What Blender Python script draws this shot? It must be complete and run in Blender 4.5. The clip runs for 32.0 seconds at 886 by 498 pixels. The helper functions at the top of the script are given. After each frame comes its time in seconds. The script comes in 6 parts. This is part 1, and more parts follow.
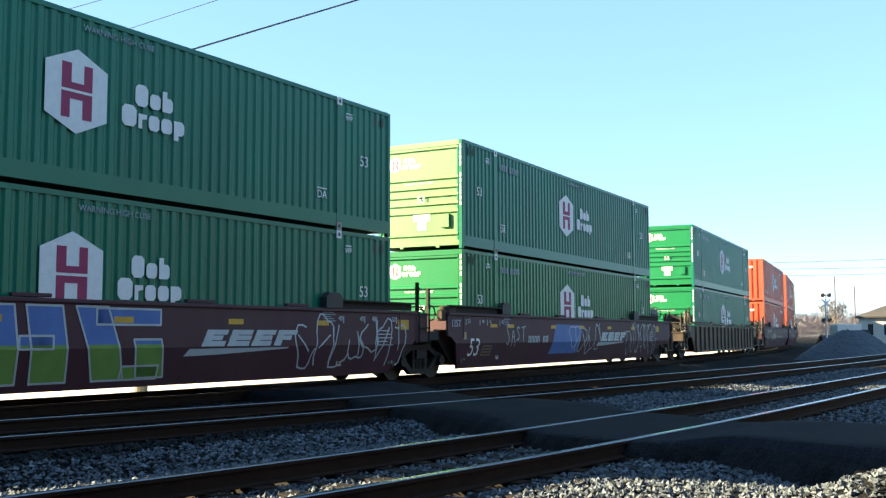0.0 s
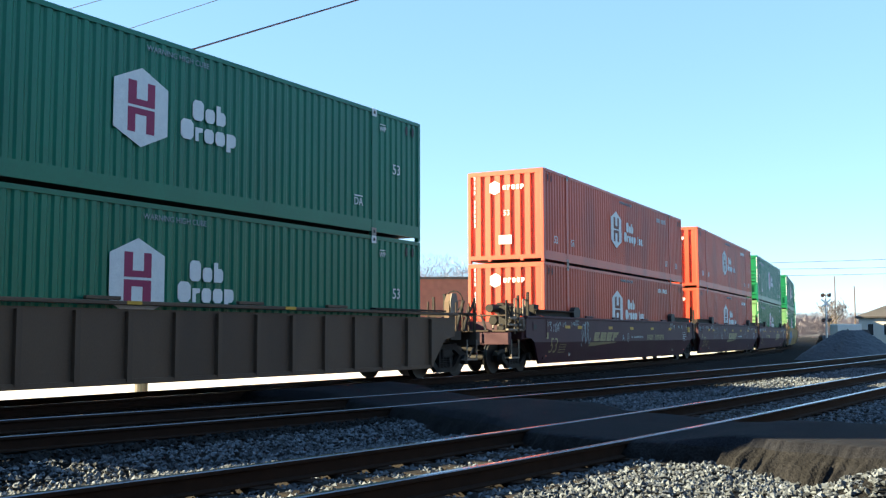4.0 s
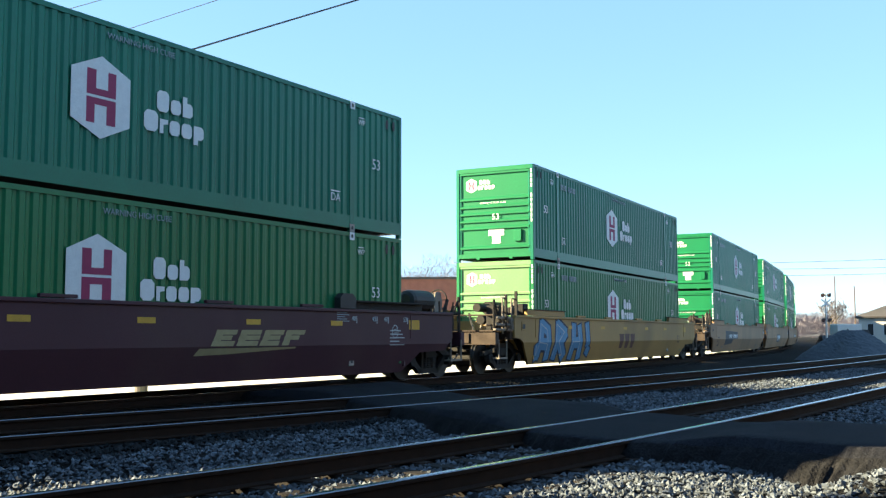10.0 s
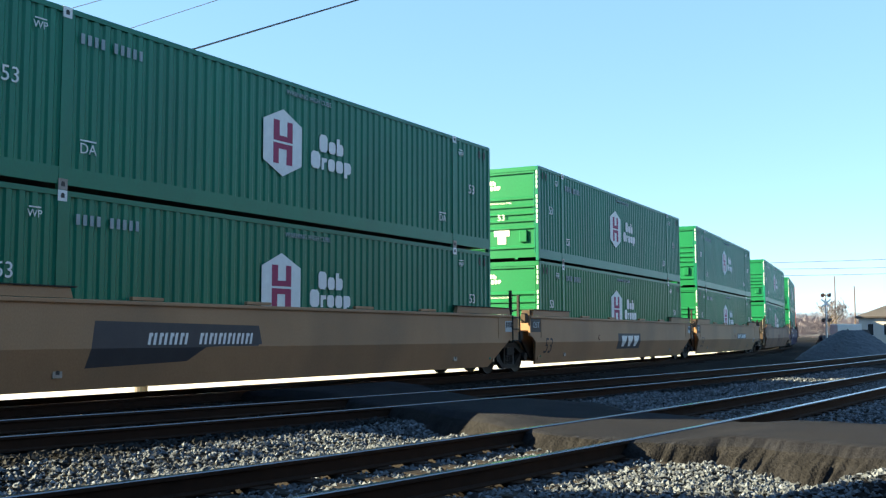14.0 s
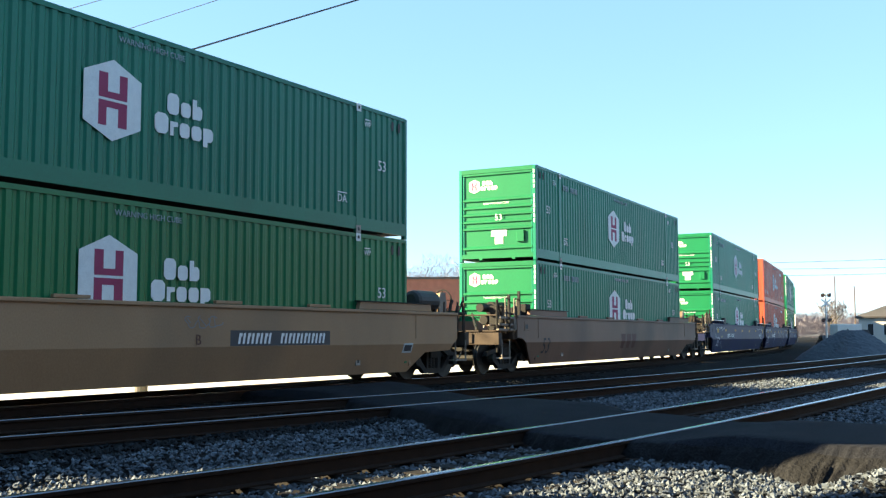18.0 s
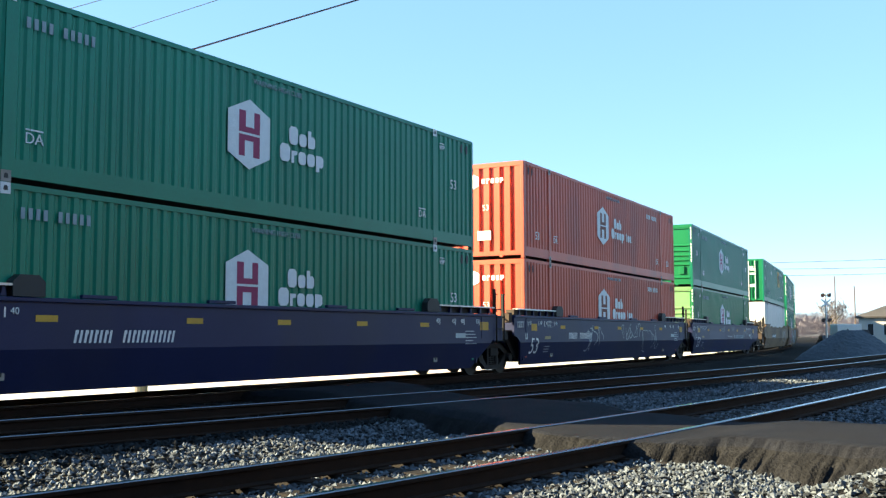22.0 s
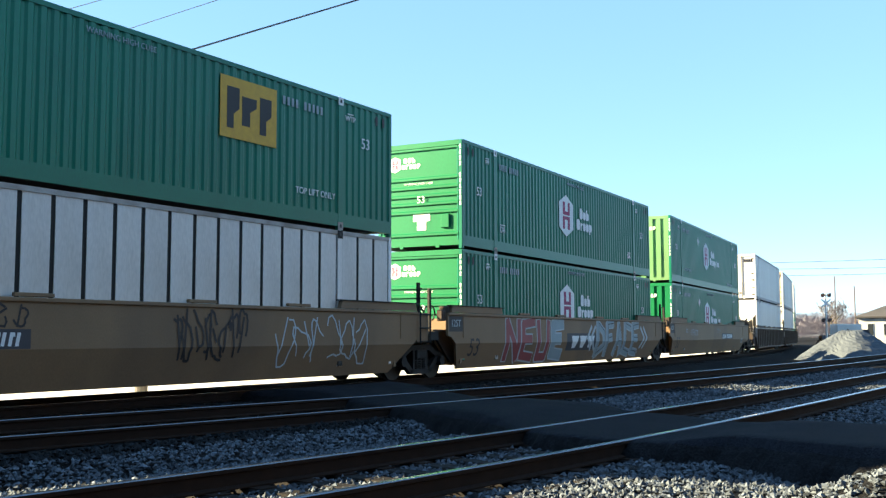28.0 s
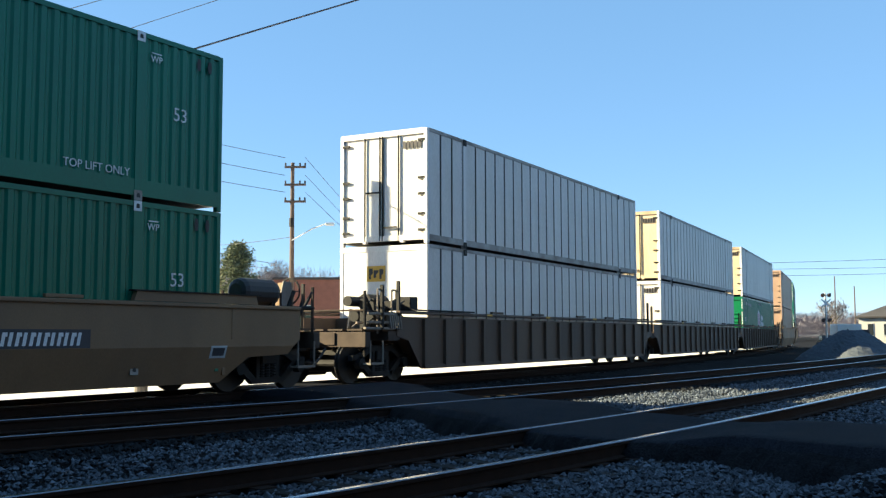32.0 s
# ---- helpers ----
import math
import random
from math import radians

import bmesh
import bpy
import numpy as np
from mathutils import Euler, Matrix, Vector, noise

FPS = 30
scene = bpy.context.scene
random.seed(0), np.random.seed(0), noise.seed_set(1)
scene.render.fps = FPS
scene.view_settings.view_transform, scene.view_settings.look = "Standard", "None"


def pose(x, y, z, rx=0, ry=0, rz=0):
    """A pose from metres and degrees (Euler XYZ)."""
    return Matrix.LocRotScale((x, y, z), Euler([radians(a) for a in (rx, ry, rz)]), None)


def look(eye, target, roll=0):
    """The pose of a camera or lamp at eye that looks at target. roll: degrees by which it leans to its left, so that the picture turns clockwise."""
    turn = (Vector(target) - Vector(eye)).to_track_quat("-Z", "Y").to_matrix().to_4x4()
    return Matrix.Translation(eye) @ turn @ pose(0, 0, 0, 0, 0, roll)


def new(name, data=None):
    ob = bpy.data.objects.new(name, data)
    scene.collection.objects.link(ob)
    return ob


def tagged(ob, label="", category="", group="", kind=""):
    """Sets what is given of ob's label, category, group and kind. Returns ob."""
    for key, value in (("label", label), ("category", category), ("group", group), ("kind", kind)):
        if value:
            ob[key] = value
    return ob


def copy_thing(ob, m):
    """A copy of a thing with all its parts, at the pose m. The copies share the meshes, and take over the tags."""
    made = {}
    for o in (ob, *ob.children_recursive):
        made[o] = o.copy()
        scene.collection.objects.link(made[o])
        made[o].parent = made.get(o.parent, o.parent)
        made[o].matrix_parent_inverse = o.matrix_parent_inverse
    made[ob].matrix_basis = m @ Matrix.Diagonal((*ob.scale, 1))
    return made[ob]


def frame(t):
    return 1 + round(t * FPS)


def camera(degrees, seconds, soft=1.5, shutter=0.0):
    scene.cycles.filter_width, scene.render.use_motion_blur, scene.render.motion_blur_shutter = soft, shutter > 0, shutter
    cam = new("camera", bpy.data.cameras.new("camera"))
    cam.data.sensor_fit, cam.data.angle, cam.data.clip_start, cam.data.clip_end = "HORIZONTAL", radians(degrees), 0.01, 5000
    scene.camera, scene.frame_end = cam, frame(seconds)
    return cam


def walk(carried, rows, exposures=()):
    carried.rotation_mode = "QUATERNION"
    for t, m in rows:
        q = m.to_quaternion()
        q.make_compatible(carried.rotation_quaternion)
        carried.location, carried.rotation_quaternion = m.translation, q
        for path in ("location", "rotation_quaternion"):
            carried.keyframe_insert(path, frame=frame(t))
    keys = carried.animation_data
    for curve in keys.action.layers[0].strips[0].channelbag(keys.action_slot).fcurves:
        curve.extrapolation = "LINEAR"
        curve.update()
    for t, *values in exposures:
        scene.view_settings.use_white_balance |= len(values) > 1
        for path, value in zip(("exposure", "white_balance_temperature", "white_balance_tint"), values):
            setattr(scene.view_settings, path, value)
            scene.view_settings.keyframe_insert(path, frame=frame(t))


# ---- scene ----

# ================= camera =================
cam = camera(46.72, 32.0, soft=1.3)
EYE = pose(0.0, 0.0, 1.033, 90 + 4.884, 0.155, 0.0)
walk(cam, [(0.0, EYE), (32.0, EYE)], exposures=[(0.0, 2.75, 6480, 10), (2.0, 2.65, 6230, 10), (3.0, 2.55, 6150, 11), (6.0, 2.75, 6430, 11), (7.0, 2.7, 6480, 11), (8.0, 2.8, 6480, 11), (9.0, 2.75, 6430, 10),
    (10.0, 2.65, 6280, 10), (11.0, 2.45, 6050, 10), (12.0, 2.65, 6280, 10), (13.0, 2.5, 6100, 10), (16.0, 2.8, 6580, 10), (17.5, 2.8, 6530, 10), (19.0, 2.5, 6130, 10), (20.0, 2.65, 6330, 10),
    (21.0, 2.5, 6150, 10), (22.0, 2.65, 6180, 10), (24.0, 2.75, 6430, 11), (25.0, 2.75, 6430, 10), (28.0, 2.65, 6180, 10), (29.0, 2.75, 6430, 10), (30.0, 2.8, 6330, 10), (31.0, 2.6, 6230, 10), (32.0, 2.05, 5830, 9)])

# ================= light =================
SUN_AZ, SUN_EL = radians(272.5), radians(22)
world = bpy.data.worlds.new("world")
scene.world = world
world.use_nodes = True
wn = world.node_tree.nodes
sky = wn.new("ShaderNodeTexSky")
sky.sky_type = "NISHITA"
sky.sun_disc = False
sky.sun_elevation = SUN_EL
sky.sun_rotation = SUN_AZ
sky.air_density, sky.dust_density, sky.ozone_density = 0.65, 0.0, 2.5
wn["Background"].inputs["Strength"].default_value = 0.107
soften = wn.new("ShaderNodeGamma")
soften.inputs["Gamma"].default_value = 0.6
tone = wn.new("ShaderNodeHueSaturation")
tone.inputs["Saturation"].default_value = 1.3
cast = wn.new("ShaderNodeMix")
cast.data_type, cast.blend_type = "RGBA", "MULTIPLY"
cast.inputs["Factor"].default_value = 1.0
cast.inputs["B"].default_value = (0.95, 0.975, 0.99, 1.0)
world.node_tree.links.new(sky.outputs[0], soften.inputs["Color"])
world.node_tree.links.new(soften.outputs[0], tone.inputs["Color"])
world.node_tree.links.new(tone.outputs[0], cast.inputs["A"])
even = wn.new("ShaderNodeMix")
even.data_type = "RGBA"
even.inputs["Factor"].default_value = 0.32
even.inputs["B"].default_value = (0.68, 1.20, 1.48, 1.0)
world.node_tree.links.new(cast.outputs["Result"], even.inputs["A"])
world.node_tree.links.new(even.outputs["Result"], wn["Background"].inputs["Color"])
sun = new("sun", bpy.data.lights.new("sun", "SUN"))
sun.data.energy, sun.data.angle, sun.data.color = 5.0, radians(0.5), (1.0, 0.82, 0.47)
sun_from = Vector((math.cos(SUN_EL) * math.sin(SUN_AZ), math.cos(SUN_EL) * math.cos(SUN_AZ), math.sin(SUN_EL)))
sun.matrix_world = look(sun_from * 50, (0, 0, 0))


# ================= materials =================
def mat(name, a, b=None, rough=0.6, metal=0.0, scale=3.0, fine=60.0, bump=0.0, amount=0.5, island=0.0, rand=0.0, stretch=(1, 1, 1), dirt=None, dirt_amount=0.0, grain=0.1, spec=0.5):
    """A painted or raw surface: colour a with patches of b, fine grain, relief, and dirt that gathers in drifting stains."""
    m = bpy.data.materials.new(name)
    m.use_nodes = True
    nt, n = m.node_tree, m.node_tree.nodes
    bs = n["Principled BSDF"]
    b = b or tuple(c * 0.7 for c in a)
    tc = n.new("ShaderNodeTexCoord")
    mp = n.new("ShaderNodeMapping")
    mp.inputs["Scale"].default_value = stretch
    nt.links.new(tc.outputs["Object"], mp.inputs["Vector"])
    n1, n2 = n.new("ShaderNodeTexNoise"), n.new("ShaderNodeTexNoise")
    n1.inputs["Scale"].default_value, n1.inputs["Detail"].default_value = scale, 6
    n2.inputs["Scale"].default_value, n2.inputs["Detail"].default_value = fine, 3
    for t in (n1, n2):
        nt.links.new(mp.outputs[0], t.inputs["Vector"])
    ramp = n.new("ShaderNodeMapRange")
    ramp.inputs[1].default_value, ramp.inputs[2].default_value = 0.35, 0.7
    nt.links.new(n1.outputs["Fac"], ramp.inputs[0])
    mul = n.new("ShaderNodeMath")
    mul.operation = "MULTIPLY"
    nt.links.new(ramp.outputs[0], mul.inputs[0])
    mul.inputs[1].default_value = amount
    mix = n.new("ShaderNodeMix")
    mix.data_type = "RGBA"
    nt.links.new(mul.outputs[0], mix.inputs["Factor"])
    mix.inputs["A"].default_value, mix.inputs["B"].default_value = (*a, 1), (*b, 1)
    col = mix.outputs["Result"]
    if dirt:
        n3 = n.new("ShaderNodeTexNoise")
        n3.inputs["Scale"].default_value, n3.inputs["Detail"].default_value = scale * 0.45, 9
        nt.links.new(mp.outputs[0], n3.inputs["Vector"])
        r3 = n.new("ShaderNodeMapRange")
        r3.inputs[1].default_value, r3.inputs[2].default_value, r3.inputs[4].default_value = 0.5, 0.75, dirt_amount
        nt.links.new(n3.outputs["Fac"], r3.inputs[0])
        m3 = n.new("ShaderNodeMix")
        m3.data_type = "RGBA"
        nt.links.new(r3.outputs[0], m3.inputs["Factor"])
        nt.links.new(col, m3.inputs["A"])
        m3.inputs["B"].default_value = (*dirt, 1)
        col = m3.outputs["Result"]
    hsv = n.new("ShaderNodeHueSaturation")
    nt.links.new(col, hsv.inputs["Color"])
    val = n.new("ShaderNodeMapRange")
    val.inputs[3].default_value, val.inputs[4].default_value = 1 - grain, 1 + grain
    val.inputs[1].default_value, val.inputs[2].default_value = 0.25, 0.75
    nt.links.new(n2.outputs["Fac"], val.inputs[0])
    last = val.outputs[0]
    if island or rand:
        gi = n.new("ShaderNodeNewGeometry") if island else n.new("ShaderNodeObjectInfo")
        r2 = n.new("ShaderNodeMapRange")
        k = island or rand
        r2.inputs[3].default_value, r2.inputs[4].default_value = 1 - k, 1 + k
        nt.links.new(gi.outputs["Random Per Island" if island else "Random"], r2.inputs[0])
        mm = n.new("ShaderNodeMath")
        mm.operation = "MULTIPLY"
        nt.links.new(last, mm.inputs[0])
        nt.links.new(r2.outputs[0], mm.inputs[1])
        last = mm.outputs[0]
    nt.links.new(last, hsv.inputs["Value"])
    nt.links.new(hsv.outputs[0], bs.inputs["Base Color"])
    bs.inputs["Roughness"].default_value, bs.inputs["Metallic"].default_value = rough, metal
    bs.inputs["Specular IOR Level"].default_value = spec
    if bump:
        bp = n.new("ShaderNodeBump")
        bp.inputs["Strength"].default_value, bp.inputs["Distance"].default_value = bump, 0.02
        nt.links.new(n2.outputs["Fac"], bp.inputs["Height"])
        nt.links.new(bp.outputs[0], bs.inputs["Normal"])
    return m


M = dict(
    green=mat("green_paint", (0.004, 0.166, 0.098), (0.003, 0.134, 0.083), 0.38, 0, 1.2, 40, 0.05, 0.6, rand=0.05, spec=0.36, stretch=(1, 1, 0.35), dirt=(0.008, 0.104, 0.066), dirt_amount=0.4),
    # true leaf green sides; on the other green ends, sunlight put into colour
    leaf_sun_green=mat("leaf_sun_green_paint", (0.009, 0.168, 0.062), (0.007, 0.136, 0.052), 0.38, 0, 1.2, 40, 0.05, 0.6, rand=0.05, spec=0.36, stretch=(1, 1, 0.35), dirt=(0.018, 0.100, 0.045), dirt_amount=0.4),
    sea_green=mat("sea_green_paint", (0.006, 0.204, 0.122), (0.005, 0.166, 0.100), 0.38, 0, 1.2, 40, 0.05, 0.6, rand=0.05, spec=0.36, stretch=(1, 1, 0.35), dirt=(0.012, 0.120, 0.074), dirt_amount=0.4),
    orange=mat("orange_paint", (0.61, 0.090, 0.040), (0.50, 0.068, 0.032), 0.44, 0, 1.2, 40, 0.05, 0.6, rand=0.08, stretch=(1, 1, 0.35), dirt=(0.19, 0.050, 0.044), dirt_amount=0.65, spec=0.55),
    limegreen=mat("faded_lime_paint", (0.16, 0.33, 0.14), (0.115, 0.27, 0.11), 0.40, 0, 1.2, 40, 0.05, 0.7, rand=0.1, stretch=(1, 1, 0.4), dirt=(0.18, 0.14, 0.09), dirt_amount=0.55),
    white=mat("white_sheet", (0.78, 0.75, 0.73), (0.64, 0.60, 0.57), 0.45, 0, 1.0, 30, 0.03, 0.5, rand=0.05, stretch=(1, 1, 0.3), dirt=(0.40, 0.31, 0.21), dirt_amount=0.5),
    stained=mat("stained_white_sheet", (0.62, 0.50, 0.33), (0.48, 0.35, 0.19), 0.5, 0, 1.6, 30, 0.05, 0.7, stretch=(1, 1, 0.25), dirt=(0.20, 0.10, 0.05), dirt_amount=0.7),
    dullwhite=mat("grimy_white_rail", (0.42, 0.39, 0.36), (0.22, 0.18, 0.15), 0.6, 0, 2.5, 30, 0.08, 0.8, dirt=(0.10, 0.07, 0.05), dirt_amount=0.7),
    tanbox=mat("tan_sheet", (0.45, 0.30, 0.20), (0.36, 0.22, 0.14), 0.5, 0, 1.0, 30, 0.03, 0.5),
    maroon=mat("maroon_paint", (0.070, 0.025, 0.036), (0.052, 0.019, 0.029), 0.6, 0, 1.0, 50, 0.08, 0.6, stretch=(1, 1, 0.5), dirt=(0.09, 0.055, 0.05), dirt_amount=0.45, spec=0.3),
    tan=mat("dusty_tan_paint", (0.37, 0.218, 0.120), (0.29, 0.168, 0.092), 0.6, 0, 1.0, 50, 0.08, 0.6, stretch=(1, 1, 0.5), dirt=(0.19, 0.13, 0.085), dirt_amount=0.6, spec=0.3),
    yellowcar=mat("yellow_ochre_paint", (0.40, 0.24, 0.075), (0.32, 0.19, 0.062), 0.6, 0, 1.0, 50, 0.08, 0.6, stretch=(1, 1, 0.5), dirt=(0.10, 0.068, 0.04), dirt_amount=0.5, spec=0.3),
    # grime of the middle track, and shade painted into the left bank's stones
    grime_shade=mat("grimy_shaded_stone", (0.022, 0.024, 0.027), (0.012, 0.013, 0.015), 0.9, 0, 9, 90, 0.2, 0.6, island=0.6, spec=0.1),
    ribpaint=mat("dark_rusty_brown_paint", (0.12, 0.078, 0.052), (0.085, 0.054, 0.040), 0.6, 0, 1.0, 50, 0.08, 0.6, stretch=(1, 1, 0.4), dirt=(0.05, 0.036, 0.03), dirt_amount=0.6, spec=0.3),
    umber=mat("dusty_umber_paint", (0.245, 0.152, 0.082), (0.185, 0.113, 0.062), 0.6, 0, 1.0, 50, 0.08, 0.6, stretch=(1, 1, 0.5), dirt=(0.14, 0.095, 0.065), dirt_amount=0.6, spec=0.3),
    brown=mat("dusty_brown_paint", (0.22, 0.125, 0.085), (0.16, 0.092, 0.062), 0.55, 0, 1.0, 50, 0.08, 0.6, stretch=(1, 1, 0.5), dirt=(0.06, 0.045, 0.036), dirt_amount=0.6, spec=0.3),
    navy=mat("navy_paint", (0.014, 0.021, 0.080), (0.011, 0.016, 0.060), 0.5, 0, 1.0, 50, 0.08, 0.6, stretch=(1, 1, 0.5), dirt=(0.035, 0.035, 0.055), dirt_amount=0.45, spec=0.3),
    steel=mat("dirty_steel", (0.017, 0.015, 0.014), (0.010, 0.009, 0.009), 0.7, 0.0, 4, 60, 0.2, 0.6, spec=0.3),
    deck=mat("dark_rusty_steel", (0.085, 0.062, 0.048), (0.045, 0.032, 0.026), 0.75, 0.0, 3, 60, 0.15, 0.8, dirt=(0.02, 0.016, 0.014), dirt_amount=0.6, spec=0.2),
    pipe=mat("dull_grey_pipe", (0.26, 0.225, 0.19), (0.16, 0.12, 0.095), 0.65, 0.0, 3, 60, 0.08, 0.7, spec=0.3),
    navypatch=mat("overpainted_blue", (0.034, 0.043, 0.105), (0.028, 0.036, 0.088), 0.5, 0, 1.0, 50, 0.04, 0.6, spec=0.3),
    signyellow=mat("yellow_sign_sheeting", (0.86, 0.62, 0.04), (0.78, 0.54, 0.04), 0.5, 0, 4, 60, 0, 0.4),
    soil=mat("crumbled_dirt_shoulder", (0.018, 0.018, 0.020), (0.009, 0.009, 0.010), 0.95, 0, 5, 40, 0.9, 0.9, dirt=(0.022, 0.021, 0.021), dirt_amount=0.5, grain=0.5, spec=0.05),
    wheel=mat("worn_wheel_steel", (0.020, 0.018, 0.017), (0.013, 0.012, 0.011), 0.55, 0.0, 5, 60, 0.1, 0.5, spec=0.3),
    black=mat("black_rubber_paint", (0.02, 0.02, 0.022), (0.03, 0.03, 0.03), 0.6, 0, 3, 50, 0.1, 0.5),
    mark=mat("white_marking", (0.75, 0.76, 0.76), (0.62, 0.63, 0.64), 0.6, 0, 6, 60, 0, 0.5),
    crimson=mat("crimson_marking", (0.30, 0.02, 0.09), None, 0.6, 0, 6, 60, 0, 0.3),
    yellow=mat("yellow_marking", (0.60, 0.34, 0.03), (0.42, 0.23, 0.03), 0.6, 0, 6, 60, 0, 0.5),
    rail=mat("rusty_rail", (0.030, 0.017, 0.012), (0.019, 0.012, 0.009), 0.85, 0.0, 6, 80, 0.2, 0.6, spec=0.1),
    railtop=mat("polished_rail_head", (0.24, 0.25, 0.28), (0.16, 0.165, 0.18), 0.22, 1.0, 6, 80, 0.02, 0.5, stretch=(0.2, 0.2, 1)),
    tie=mat("creosoted_timber", (0.022, 0.019, 0.017), (0.013, 0.011, 0.011), 0.85, 0, 4, 70, 0.4, 0.7, rand=0.25, spec=0.1),
    stone=mat("ballast_stone", (0.104, 0.120, 0.144), (0.047, 0.054, 0.065), 0.85, 0, 9, 90, 0.2, 0.6, island=0.65, spec=0.15),
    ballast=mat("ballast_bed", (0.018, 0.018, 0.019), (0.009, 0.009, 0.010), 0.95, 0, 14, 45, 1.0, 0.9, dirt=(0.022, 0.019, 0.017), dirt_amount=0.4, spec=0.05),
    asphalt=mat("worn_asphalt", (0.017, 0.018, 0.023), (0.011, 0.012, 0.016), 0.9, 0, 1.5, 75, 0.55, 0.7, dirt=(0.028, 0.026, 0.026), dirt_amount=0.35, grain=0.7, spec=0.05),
    concrete=mat("pale_concrete", (0.64, 0.60, 0.55), (0.55, 0.51, 0.46), 0.9, 0, 0.4, 20, 0.2, 0.7),
    wood=mat("weathered_pole", (0.13, 0.115, 0.10), (0.08, 0.07, 0.062), 0.85, 0, 5, 50, 0.3, 0.7, stretch=(1, 1, 0.1)),
    darkwood=mat("dark_pole", (0.10, 0.07, 0.055), None, 0.85, 0, 5, 50, 0.3, 0.6, stretch=(1, 1, 0.1)),
    wire=mat("dark_cable", (0.03, 0.03, 0.04), None, 0.6, 0, 5, 50, 0, 0.3),
    brick=mat("red_brown_brick", (0.22, 0.095, 0.07), (0.15, 0.065, 0.05), 0.85, 0, 2, 30, 0.2, 0.6),
    stucco=mat("tan_wall", (0.66, 0.46, 0.32), (0.56, 0.38, 0.26), 0.85, 0, 0.6, 20, 0.1, 0.6),
    cream=mat("cream_wall", (0.52, 0.49, 0.44), (0.43, 0.40, 0.36), 0.85, 0, 0.6, 20, 0.1, 0.5),
    roof=mat("grey_shingle", (0.06, 0.055, 0.055), (0.04, 0.037, 0.037), 0.9, 0, 2, 30, 0.3, 0.6),
    glass=mat("dark_window", (0.03, 0.035, 0.04), None, 0.12, 0, 2, 30, 0, 0.3),
    bark=mat("grey_bark", (0.13, 0.11, 0.095), (0.08, 0.07, 0.06), 0.9, 0, 6, 50, 0.3, 0.6),
    # the haze over far woods and trees is put into these two colours
    haze=mat("hazed_branches", (0.20, 0.175, 0.19), (0.15, 0.13, 0.15), 0.95, 0, 2, 20, 0, 0.6, island=0.2),
    twig=mat("bare_twigs", (0.27, 0.25, 0.26), (0.19, 0.17, 0.18), 0.9, 0, 2, 20, 0, 0.6, island=0.3),
    leaf=mat("pine_leaves", (0.12, 0.135, 0.065), (0.08, 0.09, 0.045), 0.8, 0, 1.5, 20, 0, 0.6, island=0.4),
    bluepaint=mat("blue_spray_paint", (0.07, 0.16, 0.42), (0.05, 0.11, 0.32), 0.6, 0, 3, 50, 0, 0.6),
    palespray=mat("pale_spray_paint", (0.45, 0.50, 0.52), (0.35, 0.38, 0.40), 0.6, 0, 3, 50, 0, 0.6),
    greenspray=mat("lime_spray_paint", (0.16, 0.30, 0.06), None, 0.6, 0, 3, 50, 0, 0.5),
    redspray=mat("red_spray_paint", (0.30, 0.06, 0.06), None, 0.6, 0, 3, 50, 0, 0.5),
    darkspray=mat("black_spray_paint", (0.02, 0.016, 0.018), None, 0.6, 0, 3, 50, 0, 0.4),
    faintspray=mat("worn_grey_spray_paint", (0.20, 0.21, 0.23), (0.14, 0.145, 0.16), 0.6, 0, 3, 50, 0, 0.6),
    straw=mat("faded_straw_marking", (0.34, 0.28, 0.14), (0.26, 0.21, 0.11), 0.7, 0, 5, 50, 0, 0.7),
    slate=mat("slate_patch", (0.035, 0.035, 0.045), (0.05, 0.05, 0.055), 0.6, 0, 4, 50, 0, 0.6),
    fade=mat("faded_marking", (0.13, 0.055, 0.04), None, 0.7, 0, 5, 50, 0, 0.8),
    skyspray=mat("light_blue_spray_paint", (0.10, 0.27, 0.46), (0.07, 0.20, 0.38), 0.6, 0, 2, 50, 0, 0.7),
    skygrey=mat("grey_blue_spray_paint", (0.28, 0.34, 0.37), (0.22, 0.28, 0.31), 0.6, 0, 3, 50, 0, 0.5),
    inkspray=mat("dark_blue_spray_paint", (0.012, 0.018, 0.05), None, 0.6, 0, 3, 50, 0, 0.4),
    rusty=mat("dark_rust_paint", (0.16, 0.04, 0.02), None, 0.6, 0, 3, 50, 0, 0.3),
    redlens=mat("red_lens", (0.10, 0.01, 0.01), None, 0.4, 0, 3, 50, 0, 0.3),
    galv=mat("galvanised_metal", (0.55, 0.56, 0.57), (0.42, 0.43, 0.44), 0.4, 0.6, 3, 50, 0.03, 0.5),
)


# ================= mesh helpers =================
def box(bm, x0, x1, y0, y1, z0, z1):
    v = [bm.verts.new((x, y, z)) for x in (x0, x1) for y in (y0, y1) for z in (z0, z1)]
    for f in ((0, 1, 3, 2), (4, 6, 7, 5), (0, 4, 5, 1), (2, 3, 7, 6), (0, 2, 6, 4), (1, 5, 7, 3)):
        bm.faces.new([v[i] for i in f])
    return v


def bevelled(bm, w):
    bmesh.ops.bevel(bm, geom=list(bm.edges), offset=w, segments=1, affect="EDGES")


